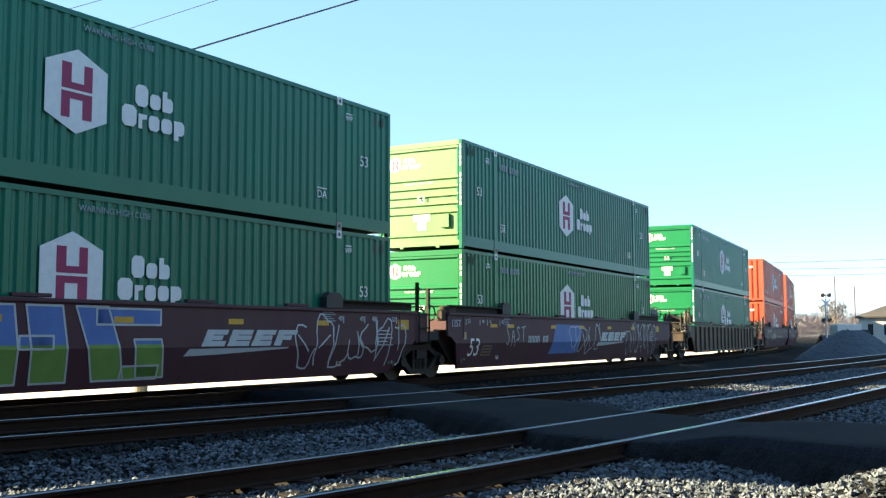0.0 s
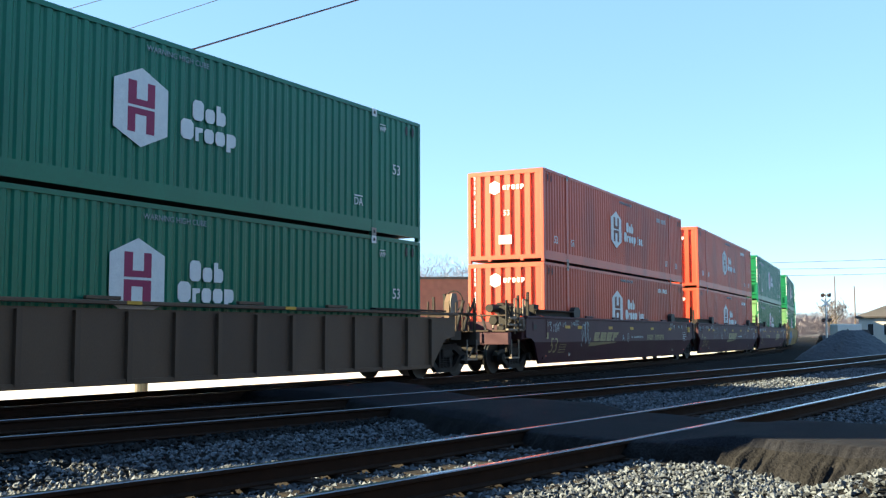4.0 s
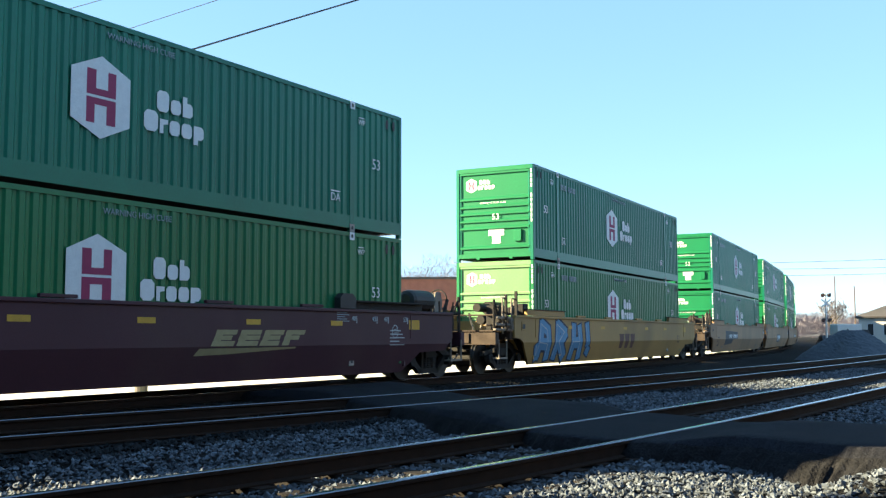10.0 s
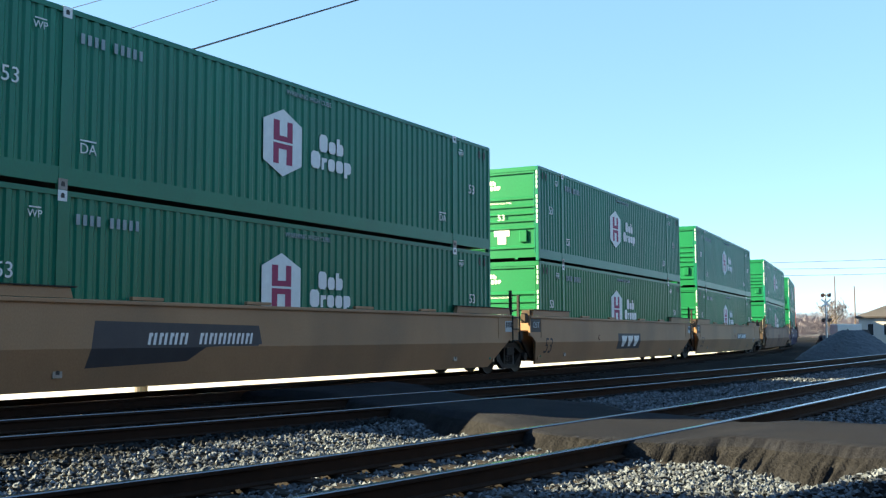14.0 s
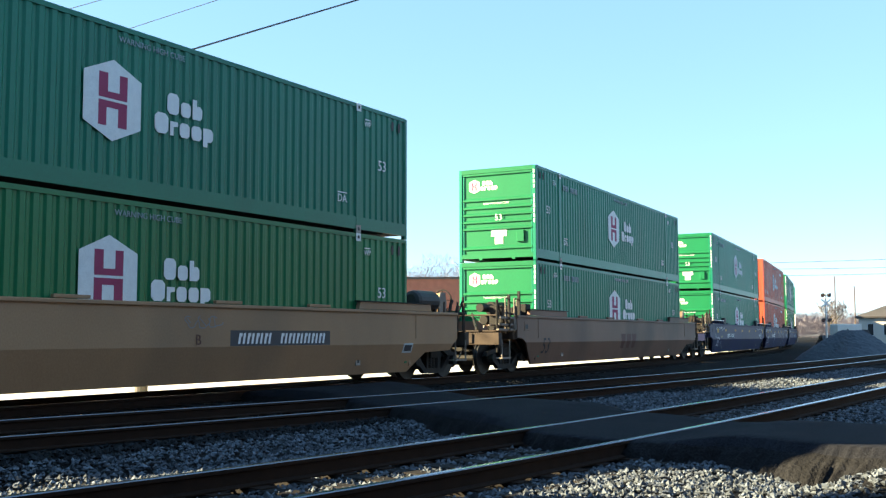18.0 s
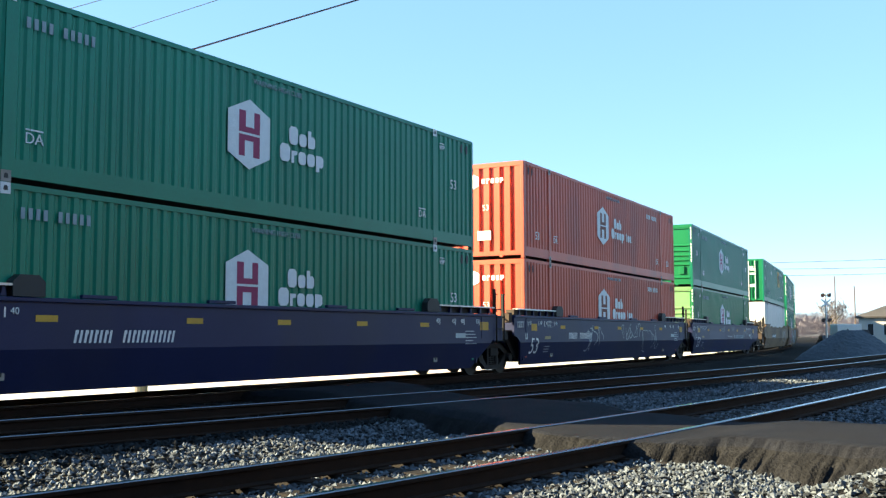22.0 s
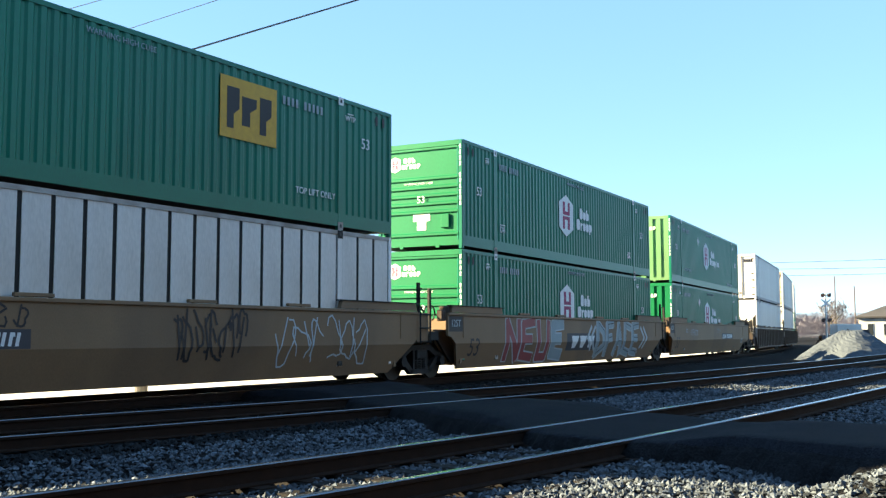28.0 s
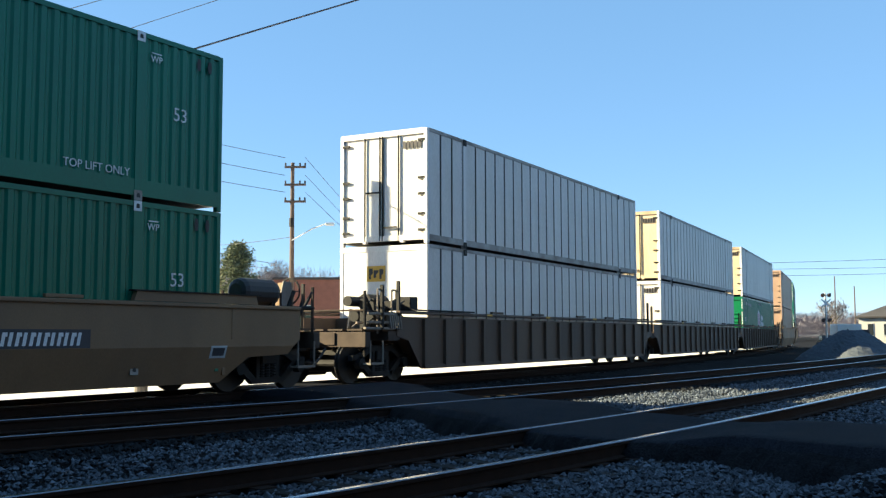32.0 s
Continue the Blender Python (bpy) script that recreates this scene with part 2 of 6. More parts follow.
def rod(bm, p, q, r, seg=8, r2=None):
    p, q = Vector(p), Vector(q)
    d = (q - p).normalized()
    a = d.orthogonal().normalized()
    b = d.cross(a)
    r2 = r if r2 is None else r2
    rings = []
    for c, rr in ((p, r), (q, r2)):
        rings.append([bm.verts.new(c + (a * math.cos(2 * math.pi * i / seg) + b * math.sin(2 * math.pi * i / seg)) * rr) for i in range(seg)])
    for i in range(seg):
        j = (i + 1) % seg
        bm.faces.new((rings[0][i], rings[0][j], rings[1][j], rings[1][i]))
    bm.faces.new(rings[0][::-1])
    bm.faces.new(rings[1])


def prism(bm, pts, axis, lo, hi):
    """A flat outline pushed from lo to hi along an axis (0 x, 1 y, 2 z); pts are the other two coordinates in order."""
    def at(p, h):
        c = list(p)
        c.insert(axis, h)
        return c
    a = [bm.verts.new(at(p, lo)) for p in pts]
    b = [bm.verts.new(at(p, hi)) for p in pts]
    n = len(pts)
    for i in range(n):
        bm.faces.new((a[i], a[(i + 1) % n], b[(i + 1) % n], b[i]))
    bm.faces.new(a[::-1])
    bm.faces.new(b)


def disc(bm, c, axis, r, h, seg=20):
    c = Vector(c)
    d = Vector([0, 0, 0])
    d[axis] = h / 2
    rod(bm, c - d, c + d, r, seg)


CACHE = {}


def shape(key, build, material, smooth=False):
    """A mesh made once under its key, for all the pieces alike."""
    k = (key, material)
    if k not in CACHE:
        bm = bmesh.new()
        build(bm)
        bmesh.ops.recalc_face_normals(bm, faces=bm.faces)
        me = bpy.data.meshes.new(str(key if isinstance(key, str) else key[0]))
        bm.to_mesh(me)
        bm.free()
        me.materials.append(M[material])
        if smooth:
            me.polygons.foreach_set("use_smooth", [True] * len(me.polygons))
        CACHE[k] = me
    return CACHE[k]


def piece(name, key, build, material, parent, m=None, label="", smooth=False):
    ob = new(name, shape(key, build, material, smooth))
    ob.parent = parent
    if m is not None:
        ob.matrix_basis = m
    if label:
        tagged(ob, label)
    return ob


def thing(name, label, category, group="", kind="", m=None):
    ob = new(name)
    ob.empty_display_size = 0.2
    if m is not None:
        ob.matrix_basis = m
    return tagged(ob, label, category, group, kind)


def raw_mesh(name, verts, faces, material, smooth=False):
    me = bpy.data.meshes.new(name)
    me.from_pydata([tuple(v) for v in verts], [], [tuple(f) for f in faces])
    me.materials.append(M[material])
    if smooth:
        me.polygons.foreach_set("use_smooth", [True] * len(me.polygons))
    me.update()
    return me


def words(text, size, material):
    k = ("words", text, size, material)
    if k not in CACHE:
        cu = bpy.data.curves.new("lettering", "FONT")
        cu.body, cu.size, cu.align_x, cu.align_y, cu.extrude, cu.resolution_u = text, size, "CENTER", "CENTER", 0.004, 3
        tmp = new("lettering", cu)
        bpy.context.view_layer.update()
        me = bpy.data.meshes.new_from_object(tmp.evaluated_get(bpy.context.evaluated_depsgraph_get()))
        bpy.data.objects.remove(tmp)
        me.materials.clear()
        me.materials.append(M[material])
        CACHE[k] = me
    return CACHE[k]


def lettering(text, size, material, parent, m, label=""):
    ob = new("lettering", words(text, size, material))
    ob.parent = parent
    ob.matrix_basis = m
    if label:
        tagged(ob, label)
    return ob


def on_side(x, y, z):
    """Where a marking lies on the side that faces the camera (towards -y)."""
    return pose(x, y, z, 90, 0, 0)


def on_end(x, y, z):
    """Where a marking lies on the leading end (towards -x)."""
    return pose(x, y, z, 90, 0, -90)


def bars(bm, widths, h, gap, heights=None):
    """A row of glyph-sized bars, centred, lying in x-y."""
    total = sum(widths) + gap * (len(widths) - 1)
    x = -total / 2
    for i, w in enumerate(widths):
        hh = heights[i] if heights else h
        if w > 0:
            box(bm, x, x + w, -h / 2, -h / 2 + hh, 0.0, 0.005)
        x += w + gap


# ================= tracks =================
STEP = 0.25


class Line:
    """A track's centre line: heading phi (degrees from +y towards +x) and curvature by distance."""

    def __init__(self, d, phi, bend, lo, hi):
        n0, n1 = int(-lo / STEP), int(hi / STEP)
        self.s = np.arange(-n0, n1 + 1) * STEP
        k = np.array([bend(s) for s in self.s])
        th = np.cumsum(k) * STEP
        th = radians(phi) - (th - th[n0])
        x, y = np.cumsum(np.sin(th)) * STEP, np.cumsum(np.cos(th)) * STEP
        self.x, self.y, self.th = x - x[n0], y - y[n0] + d, th

    def at(self, s, lat=0.0):
        """The point at s, lat metres to the right of the way out (towards the camera)."""
        x, y, th = (np.interp(s, self.s, a) for a in (self.x, self.y, self.th))
        return x + np.cos(th) * lat, y - np.sin(th) * lat

    def heading(self, s):
        return np.interp(s, self.s, self.th)

    def chord(self, s, half, z=0.0):
        ax, ay = self.at(s - half)
        bx, by = self.at(s + half)
        return pose((ax + bx) / 2, (ay + by) / 2, z, 0, 0, math.degrees(math.atan2(by - ay, bx - ax)))

    def near(self, x, y):
        """Distance to the right of the line of points x, y, and where along it."""
        sl = slice(None, None, 4)
        dx, dy = x[..., None] - self.x[sl], y[..., None] - self.y[sl]
        j = np.argmin(dx * dx + dy * dy, axis=-1)
        th = self.th[sl][j]
        lx, ly = np.take_along_axis(dx, j[..., None], -1)[..., 0], np.take_along_axis(dy, j[..., None], -1)[..., 0]
        return lx * np.cos(th) - ly * np.sin(th), self.s[sl][j]


FAR_LINE = Line(28.219, 29.617, lambda s: float(np.interp(s, (-20, 10, 45, 80, 120), (1.474e-3, 2.782e-3, 1.625e-3, 1.781e-3, 1.86e-3))), -180, 480)
MID_LINE = Line(18.598, 37.803, lambda s: min(0.013, max(0.0018, 7.308e-3 - 35.347e-5 * s)), -60, 120)
NEAR_LINE = Line(9.59, 37.325, lambda s: min(0.014, max(0.0018, 10.132e-3 - 74.596e-5 * s)), -50, 110)
LINES = ((FAR_LINE, 0.0, 0.0, -26, 115), (MID_LINE, 0.004, -0.057, -24, 95), (NEAR_LINE, -0.036, -0.046, -18, 80))

HEAD = ((-0.036, -0.008), (-0.030, 0.0), (0.030, 0.0), (0.036, -0.008), (0.036, -0.038), (0.010, -0.050), (0.010, -0.145), (0.072, -0.160), (0.072, -0.172), (-0.072, -0.172), (-0.072, -0.160), (-0.010, -0.145), (-0.010, -0.050), (-0.036, -0.038))


def rail_mesh(line, lat, z, lo, hi, name):
    ss = np.arange(lo, hi + 0.01, 1.0)
    verts, faces, slots, n = [], [], [], len(HEAD)
    for s in ss:
        for u, v in HEAD:
            x, y = line.at(s, lat + u)
            verts.append((x, y, z + v))
    for i in range(len(ss) - 1):
        for j in range(n):
            k = (j + 1) % n
            faces.append((i * n + j, i * n + k, (i + 1) * n + k, (i + 1) * n + j))
            slots.append(1 if j in (0, 1, 2) else 0)
    me = raw_mesh(name, verts, faces, "rail")
    me.materials.append(M["railtop"])
    me.polygons.foreach_set("material_index", slots)
    return me


def ground_height(x, y):
    """Earth with a ballast bank under each track."""
    z = np.full(x.shape, -0.42)
    for line, zf, zn, lo, hi in LINES:
        lat, _ = line.near(x, y)
        t = np.clip((np.abs(lat) - 1.7) / 2.0, 0, 1)
        z = np.maximum(z, (zf + zn) / 2 - 0.225 - 0.20 * t * t * (3 - 2 * t))
    # stones heaped against the path's near shoulder
    return z + 0.40 * np.exp(-((x - 3.7) / 0.95) ** 2 - ((y - 8.1) / 0.75) ** 2)


def build_ground():
    def stops(lo, hi, step, far):
        mid = list(np.arange(lo, hi, step))
        out = [step * 1.5 ** i for i in range(1, 40)]
        a, b = [], []
        p = lo
        for o in out:
            p -= o
            a.append(p)
            if p < -far:
                break
        p = mid[-1]
        for o in out:
            p += o
            b.append(p)
            if p > far:
                break
        return np.array(a[::-1] + mid + b)
    xs, ys = stops(-16, 30, 0.3, 2500), stops(-4, 60, 0.3, 2500)
    X, Y = np.meshgrid(xs, ys)
    Z = ground_height(X, Y)
    rng = np.random.default_rng(3)
    fine = (np.abs(X) < 30) & (Y < 60) & (Y > -5)
    Z = Z + fine * rng.normal(0, 0.012, X.shape)
    verts = np.stack([X, Y, Z], -1).reshape(-1, 3)
    w, h = len(xs), len(ys)
    i = (np.arange(h - 1)[:, None] * w + np.arange(w - 1)[None]).reshape(-1)
    faces = np.stack([i, i + 1, i + w + 1, i + w], 1)
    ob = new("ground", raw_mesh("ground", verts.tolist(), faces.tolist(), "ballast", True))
    tagged(ob, "grey crushed-stone railway ground with dusty patches", "ground", kind="structure")


build_ground()


def build_track(line, zf, zn, lo, hi, label):
    t = thing("railway_track", label, "track", kind="structure")
    for lat, z in ((-0.755, zf), (0.755, zn)):
        r = new("rail", rail_mesh(line, lat, z, lo, hi, "rail"))
        r.parent = t
    return t


TRACKS = [build_track(l, zf, zn, lo, hi, lab) for (l, zf, zn, lo, hi), lab in zip(LINES, (
    "curved railway track with shiny rails under the train", "curved railway track with polished rusty rails on dark ties", "rusty railway track with polished rail heads in grey ballast"))]


PATH_LEFT = [(-5.1, 21.25), (-4.8, 20.95), (-4.4, 20.6), (-1.9, 18.2), (-0.42, 15.9), (1.21, 11.75), (2.0, 10.9), (3.1, 10.45), (3.65, 9.7), (4.3, 9.0), (7.0, 6.6), (12.0, 2.5)]
PATH_RIGHT = [(-2.54, 25.64), (-1.9, 25.0), (-0.5, 21.0), (0.85, 18.2), (2.3, 15.9), (3.8, 13.2), (4.25, 12.7), (4.8, 12.25), (5.5, 11.7), (6.3, 11.1), (9.7, 8.6), (15.0, 5.0)]


def path_height(x, y):
    """The path lies just under the rail heads of whichever track is nearest."""
    x, y = np.array([x]), np.array([y])
    total, weight, gap = 0.0, 0.0, 9.0
    for line, zf, zn, lo, hi in LINES:
        lat = float(line.near(x, y)[0][0])
        gap = min(gap, abs(lat))
        u = min(1.0, max(0.0, (lat + 0.755) / 1.51))
        w = 1.0 / (0.15 + max(0.0, abs(lat) - 0.85)) ** 3
        total += w * (zf + (zn - zf) * u - 0.014)
        weight += w
    rise = min(1.0, max(0.0, (gap - 0.95) / 0.9)) if float(FAR_LINE.near(x, y)[0][0]) > 0 else 0.0
    return total / weight + 0.07 * rise * rise * (3 - 2 * rise)


def build_crossing():
    """The asphalt path that climbs over the tracks, with sloping, crumbled shoulders."""
    n, m = 420, 13

    def along(poly, u):
        f = u * (len(poly) - 1)
        i = min(int(f), len(poly) - 2)
        return Vector(poly[i]).lerp(Vector(poly[i + 1]), f - i)
    def wobble(i, k):
        return (noise.noise(Vector((i * 0.095, k * 7.3, 0.0))) + 0.7 * noise.noise(Vector((i * 0.41, k * 3.1, 5.0)))) * 1.6
    verts, faces = [], []
    for i in range(n + 1):
        a, b = along(PATH_LEFT, i / n), along(PATH_RIGHT, i / n)
        w = (b - a).normalized()
        a, b = a + w * wobble(i, 1) * 0.05, b + w * wobble(i, 2) * 0.05
        wide = 0.40 + (0.25 if i / n > 0.62 else 0.0)
        drop = 0.30 * max(0.0, i / n - 0.80) / 0.20
        lows = [a - w * (wide + wobble(i, 3) * 0.08), a - w * (wide * 0.55 + wobble(i, 4) * 0.06), a - w * 0.10]
        row = [(lows[0].x, lows[0].y, -0.46), (lows[1].x, lows[1].y, -0.20 + wobble(i, 5) * 0.045), (lows[2].x, lows[2].y, -0.075 + wobble(i, 6) * 0.012)]
        for k in range(7):
            p = a.lerp(b, k / 6)
            row.append((p.x, p.y, path_height(p.x, p.y) - drop))
        lows = [b + w * 0.10, b + w * (0.25 + wobble(i, 7) * 0.05), b + w * (0.45 + wobble(i, 8) * 0.05)]
        row += [(lows[0].x, lows[0].y, -0.075), (lows[1].x, lows[1].y, -0.20), (lows[2].x, lows[2].y, -0.46)]
        verts += row
    for i in range(n):
        for j in range(m - 1):
            faces.append((i * m + j, i * m + j + 1, (i + 1) * m + j + 1, (i + 1) * m + j))
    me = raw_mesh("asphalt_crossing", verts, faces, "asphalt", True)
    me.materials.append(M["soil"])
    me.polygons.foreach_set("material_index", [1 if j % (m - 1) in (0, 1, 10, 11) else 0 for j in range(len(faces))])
    ob = new("asphalt_crossing", me)
    tagged(ob, "worn grey asphalt path crossing the tracks with crumbled shoulders", "path", kind="structure")


build_crossing()


def build_lot():
    """The pale paved lot beyond the train."""
    verts, faces = [], []
    ss = np.arange(-60, 150, 3.0)
    for s in ss:
        for lat in (-2.9, -75.0):
            x, y = FAR_LINE.at(s, lat)
            verts += [(x, y, -0.36), (x, y, -0.60)]
    for i in range(len(ss) - 1):
        a, b = i * 4, (i + 1) * 4
        faces += [(a, b, b + 2, a + 2), (a, a + 1, b + 1, b)]
    ob = new("pavement", raw_mesh("pavement", verts, faces, "concrete"))
    tagged(ob, "sunlit pale concrete lot beyond the far track", "pavement", kind="structure")


build_lot()

# ================= train =================
PLACES = [-12.68, 6.88, 30.46, 53.92, 73.3, 92.57, 116.1, 139.59, 158.95, 178.38, 201.86, 225.09, 244.39, 263.99, 287.8, 307.3, 326.75, 350.15, 369.58, 388.92, 412.45, 431.85]
COUPLED = {1, 2, 5, 6, 9, 10, 13, 16, 19}
RUN = [0.0, 20.8, 41.81, 62.75, 83.82, 104.77, 125.9, 147.23, 168.63, 190.34, 212.06, 233.73, 255.67, 277.96, 300.43, 322.67, 345.05]
LENGTH, WIDTH, HEIGHT, FLOOR = 16.15, 2.59, 2.896, 0.413
HL, HW = LENGTH / 2, WIDTH / 2
POST = 6.095
MOVERS = []


def run_at(t):
    """Metres gone at t, on a smooth curve through the even steps of RUN."""
    i = max(0, min(len(RUN) - 2, int(t / 2)))
    u = t / 2 - i
    p0 = RUN[i - 1] if i else 2 * RUN[0] - RUN[1]
    p1, p2 = RUN[i], RUN[i + 1]
    p3 = RUN[i + 2] if i + 2 < len(RUN) else 2 * p2 - p1
    return 0.5 * (2 * p1 + (p2 - p0) * u + (2 * p0 - 5 * p1 + 4 * p2 - p3) * u * u + (3 * p1 - p0 - 3 * p2 + p3) * u ** 3)


def moves(ob, s, half, z):
    MOVERS.append((ob, s, half, z))
    ob.matrix_basis = FAR_LINE.chord(s, half, z)


def wave_sheet(bm, x0, x1, y, z0, z1, pitch, depth, side):
    """A corrugated sheet in x-z; the waves go in from y."""
    n = max(1, round((x1 - x0) / pitch))
    p = (x1 - x0) / n
    prof = []
    for i in range(n):
        a = x0 + i * p
        prof += [(a, 0), (a + p * 0.40, 0), (a + p * 0.58, depth), (a + p * 0.82, depth)]
    prof.append((x1, 0))
    lo = [bm.verts.new((px, y - side * d, z0)) for px, d in prof]
    hi = [bm.verts.new((px, y - side * d, z1)) for px, d in prof]
    for i in range(len(prof) - 1):
        bm.faces.new((lo[i], lo[i + 1], hi[i + 1], hi[i]))


def hexagon(bm, w, h, z0, z1):
    prism(bm, [(0, h / 2), (w / 2, h * 0.30), (w / 2, -h * 0.30), (0, -h / 2), (-w / 2, -h * 0.30), (-w / 2, h * 0.30)], 2, z0, z1)


def emblem(bm, s, low):
    """Half of the emblem: a squared hook, the upper one or the lower one."""
    k = -1 if low else 1
    pts = [(-0.29, 0.43), (-0.29, 0.022), (0.29, 0.022), (0.29, 0.43), (0.13, 0.43), (0.13, 0.13), (-0.11, 0.13), (-0.11, 0.43)]
    pts = [(x * s * k, y * s * k) for x, y in pts]
    prism(bm, pts, 2, 0.005, 0.009)


def glyph_block(bm, w, h, k):
    """A plain rounded slab the size of one heavy letter: whole (0), stepped at the top (2) or at the foot (3), or a narrow flag (5)."""
    a, c = w * 0.46, min(w, h) * 0.2
    if k == 2:
        pts = [(-a, 0), (a - c, 0), (a, c), (a, h * 0.70 - c), (a - c, h * 0.70), (-a * 0.12, h * 0.70), (-a * 0.12, h), (-a, h)]
    elif k == 3:
        pts = [(-a, 0), (-a * 0.12, 0), (-a * 0.12, h * 0.28), (a - c, h * 0.28), (a, h * 0.28 + c), (a, h - c), (a - c, h), (-a, h)]
    elif k == 5:
        pts = [(-a, 0), (-a * 0.1, 0), (-a * 0.1, h * 0.62), (a, h * 0.70), (a, h), (-a, h)]
    else:
        pts = [(-a + c, 0), (a - c, 0), (a, c), (a, h - c), (a - c, h), (-a + c, h), (-a, h - c), (-a, c)]
    prism(bm, pts, 2, 0, 0.005)


UPPER_BLOCKS, LOWER_BLOCKS = (0, 0, 2), (0, 5, 0, 0, 3)


def build_container(kind):
    looks = dict(
        green=("dark green corrugated steel container with white hexagon emblem", "green"),
        faded=("leaf green corrugated container with a sun-bleached lime end", "leaf_sun_green"),
        cream=("dark green corrugated container with a sun-bleached cream end", "green"),
        leafy=("leaf green corrugated container with white hexagon emblem", "leaf_sun_green"),
        sea=("sea green corrugated container with white hexagon emblem", "sea_green"),
        ridged=("dark green corrugated container with vertically ridged end", "green"),
        bleached=("dark green corrugated container with a pale lime ridged end", "green"),
        orange=("orange-red corrugated steel container with white hexagon emblem", "orange"),
        signed=("dark green container with a square yellow sign", "green"),
        white=("white sheet-sided container with dark vertical seams and stains", "white"),
        stained=("white sheet-sided container with a rust-stained yellowed end", "white"),
        plain=("white sheet-sided container with a smooth end wall", "white"),
        tan=("brown sheet-sided container with dark vertical seams", "tanbox"))
    label, paint = looks[kind]
    # green ends take a yellower green than their sides: warm sunlight in the paint
    face = {"faded": "limegreen", "cream": "limegreen", "bleached": "limegreen", "stained": "stained"}.get(kind, "leaf_sun_green" if "green" in paint else paint)
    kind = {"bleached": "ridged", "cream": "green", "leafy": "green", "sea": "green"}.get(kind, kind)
    c = thing("shipping_container", label, "container", "containers on the train")
    sheet = kind in ("white", "stained", "plain", "tan")
    zb, zt = 0.22 if sheet else 0.34, HEIGHT - 0.08
    edge = "dullwhite" if sheet and kind != "tan" else paint
    for side, nm in ((-1, "near"), (1, "far")):
        spans = ((-HL + 0.10, -POST - 0.07), (-POST + 0.07, POST - 0.07), (POST + 0.07, HL - 0.10))
        for a, b in spans:
            if sheet:
                n = max(1, round((b - a) / 0.61))
                p = (b - a) / n
                if side > 0:
                    piece("side_panel", ("side_panel", kind, side, a), lambda bm: box(bm, a, b, HW - 0.035, HW - 0.02, zb, zt), paint, c)
                for k in range(n if side < 0 else 0):
                    piece("side_sheet", ("side_sheet", kind, n), lambda bm: box(bm, 0.045, p - 0.045, -HW + 0.020, -HW + 0.034, zb, zt), paint, c, pose(a + k * p, 0, 0))
                piece("seam_backing", ("seam_backing", side, a), lambda bm: box(bm, a, b, *sorted((side * (HW - 0.043), side * (HW - 0.035))), zb, zt), "steel", c, label="dark seams between the sheets")
            else:
                piece("side_panel", ("side_panel", kind, side, a), lambda bm: wave_sheet(bm, a, b, side * (HW - 0.012), zb, zt, 0.235, 0.032, side), paint, c)
        y0, y1 = sorted((side * HW, side * (HW - 0.075)))
        def rails(bm, z0, z1):
            box(bm, -HL + 0.1, HL - 0.1, y0, y1, z0, z1)
        piece("bottom_rail", ("bottom_rail", kind, side), lambda bm: rails(bm, 0.085, 0.36 if not sheet else 0.24), edge, c)
        piece("top_rail", ("top_rail", kind, side), lambda bm: rails(bm, HEIGHT - 0.085, HEIGHT), edge, c)
        for x in (-POST, POST):
            def post(bm):
                box(bm, -0.075, 0.075, y0 - (0.006 if side < 0 else 0), y1 + (0.006 if side > 0 else 0), 0.0, HEIGHT + 0.004)
            piece("lift_post", ("lift_post", kind, side), post, paint, c, pose(x, 0, 0))
            def pad(bm):
                s = side * (HW + 0.004)
                prism(bm, [(-0.085, 0), (0.085, 0), (0.085, 0.17), (-0.085, 0.17)], 1, *sorted((s, s + side * 0.012)))
            def hole(bm):
                s = side * (HW + 0.016)
                prism(bm, [(-0.035, 0.05), (0.035, 0.05), (0.035, 0.10), (0.018, 0.125), (-0.018, 0.125), (-0.035, 0.10)], 1, *sorted((s, s + side * 0.003)))
            for z in (0.004, HEIGHT - 0.17) if side < 0 else ():
                cast = piece("casting", ("casting", side), pad, "steel" if sheet else "dullwhite" if paint == "orange" or z < 1 else "mark", c, pose(x, 0, z), "pale steel lifting casting" if not sheet else "dark lifting casting")
                piece("casting_hole", ("casting_hole", side), hole, "black", cast)
        for x in (-1, 1):
            def corner(bm):
                box(bm, *sorted((x * HL, x * (HL - 0.11))), *sorted((side * HW, side * (HW - 0.11))), 0.004, HEIGHT - 0.004)
                bevelled(bm, 0.012)
            piece("corner_post", ("corner_post", kind, side, x), corner, paint, c)
    def roof(bm):
        box(bm, -HL + 0.1, HL - 0.1, -HW + 0.07, HW - 0.07, HEIGHT - 0.06, HEIGHT - 0.03)
    piece("roof", ("roof", kind), roof, paint, c)
    piece("floor", ("floor", kind), lambda bm: box(bm, -HL + 0.1, HL - 0.1, -HW + 0.07, HW - 0.07, 0.10, 0.15), "steel", c)
    for x in (-1, 1):
        def sill(bm):
            w = HW - 0.1
            prism(bm, [(-w, 0.24), (-w, 0.11), (-0.60, 0.11), (-0.60, 0.06), (-0.50, 0.06), (-0.50, 0.11), (0.50, 0.11), (0.50, 0.06), (0.60, 0.06), (0.60, 0.11), (w, 0.11), (w, 0.24)], 0, *sorted((x * HL, x * (HL - 0.10))))
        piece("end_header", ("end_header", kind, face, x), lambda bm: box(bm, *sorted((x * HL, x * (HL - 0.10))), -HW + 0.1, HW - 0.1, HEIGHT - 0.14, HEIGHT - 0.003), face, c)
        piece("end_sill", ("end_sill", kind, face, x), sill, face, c)
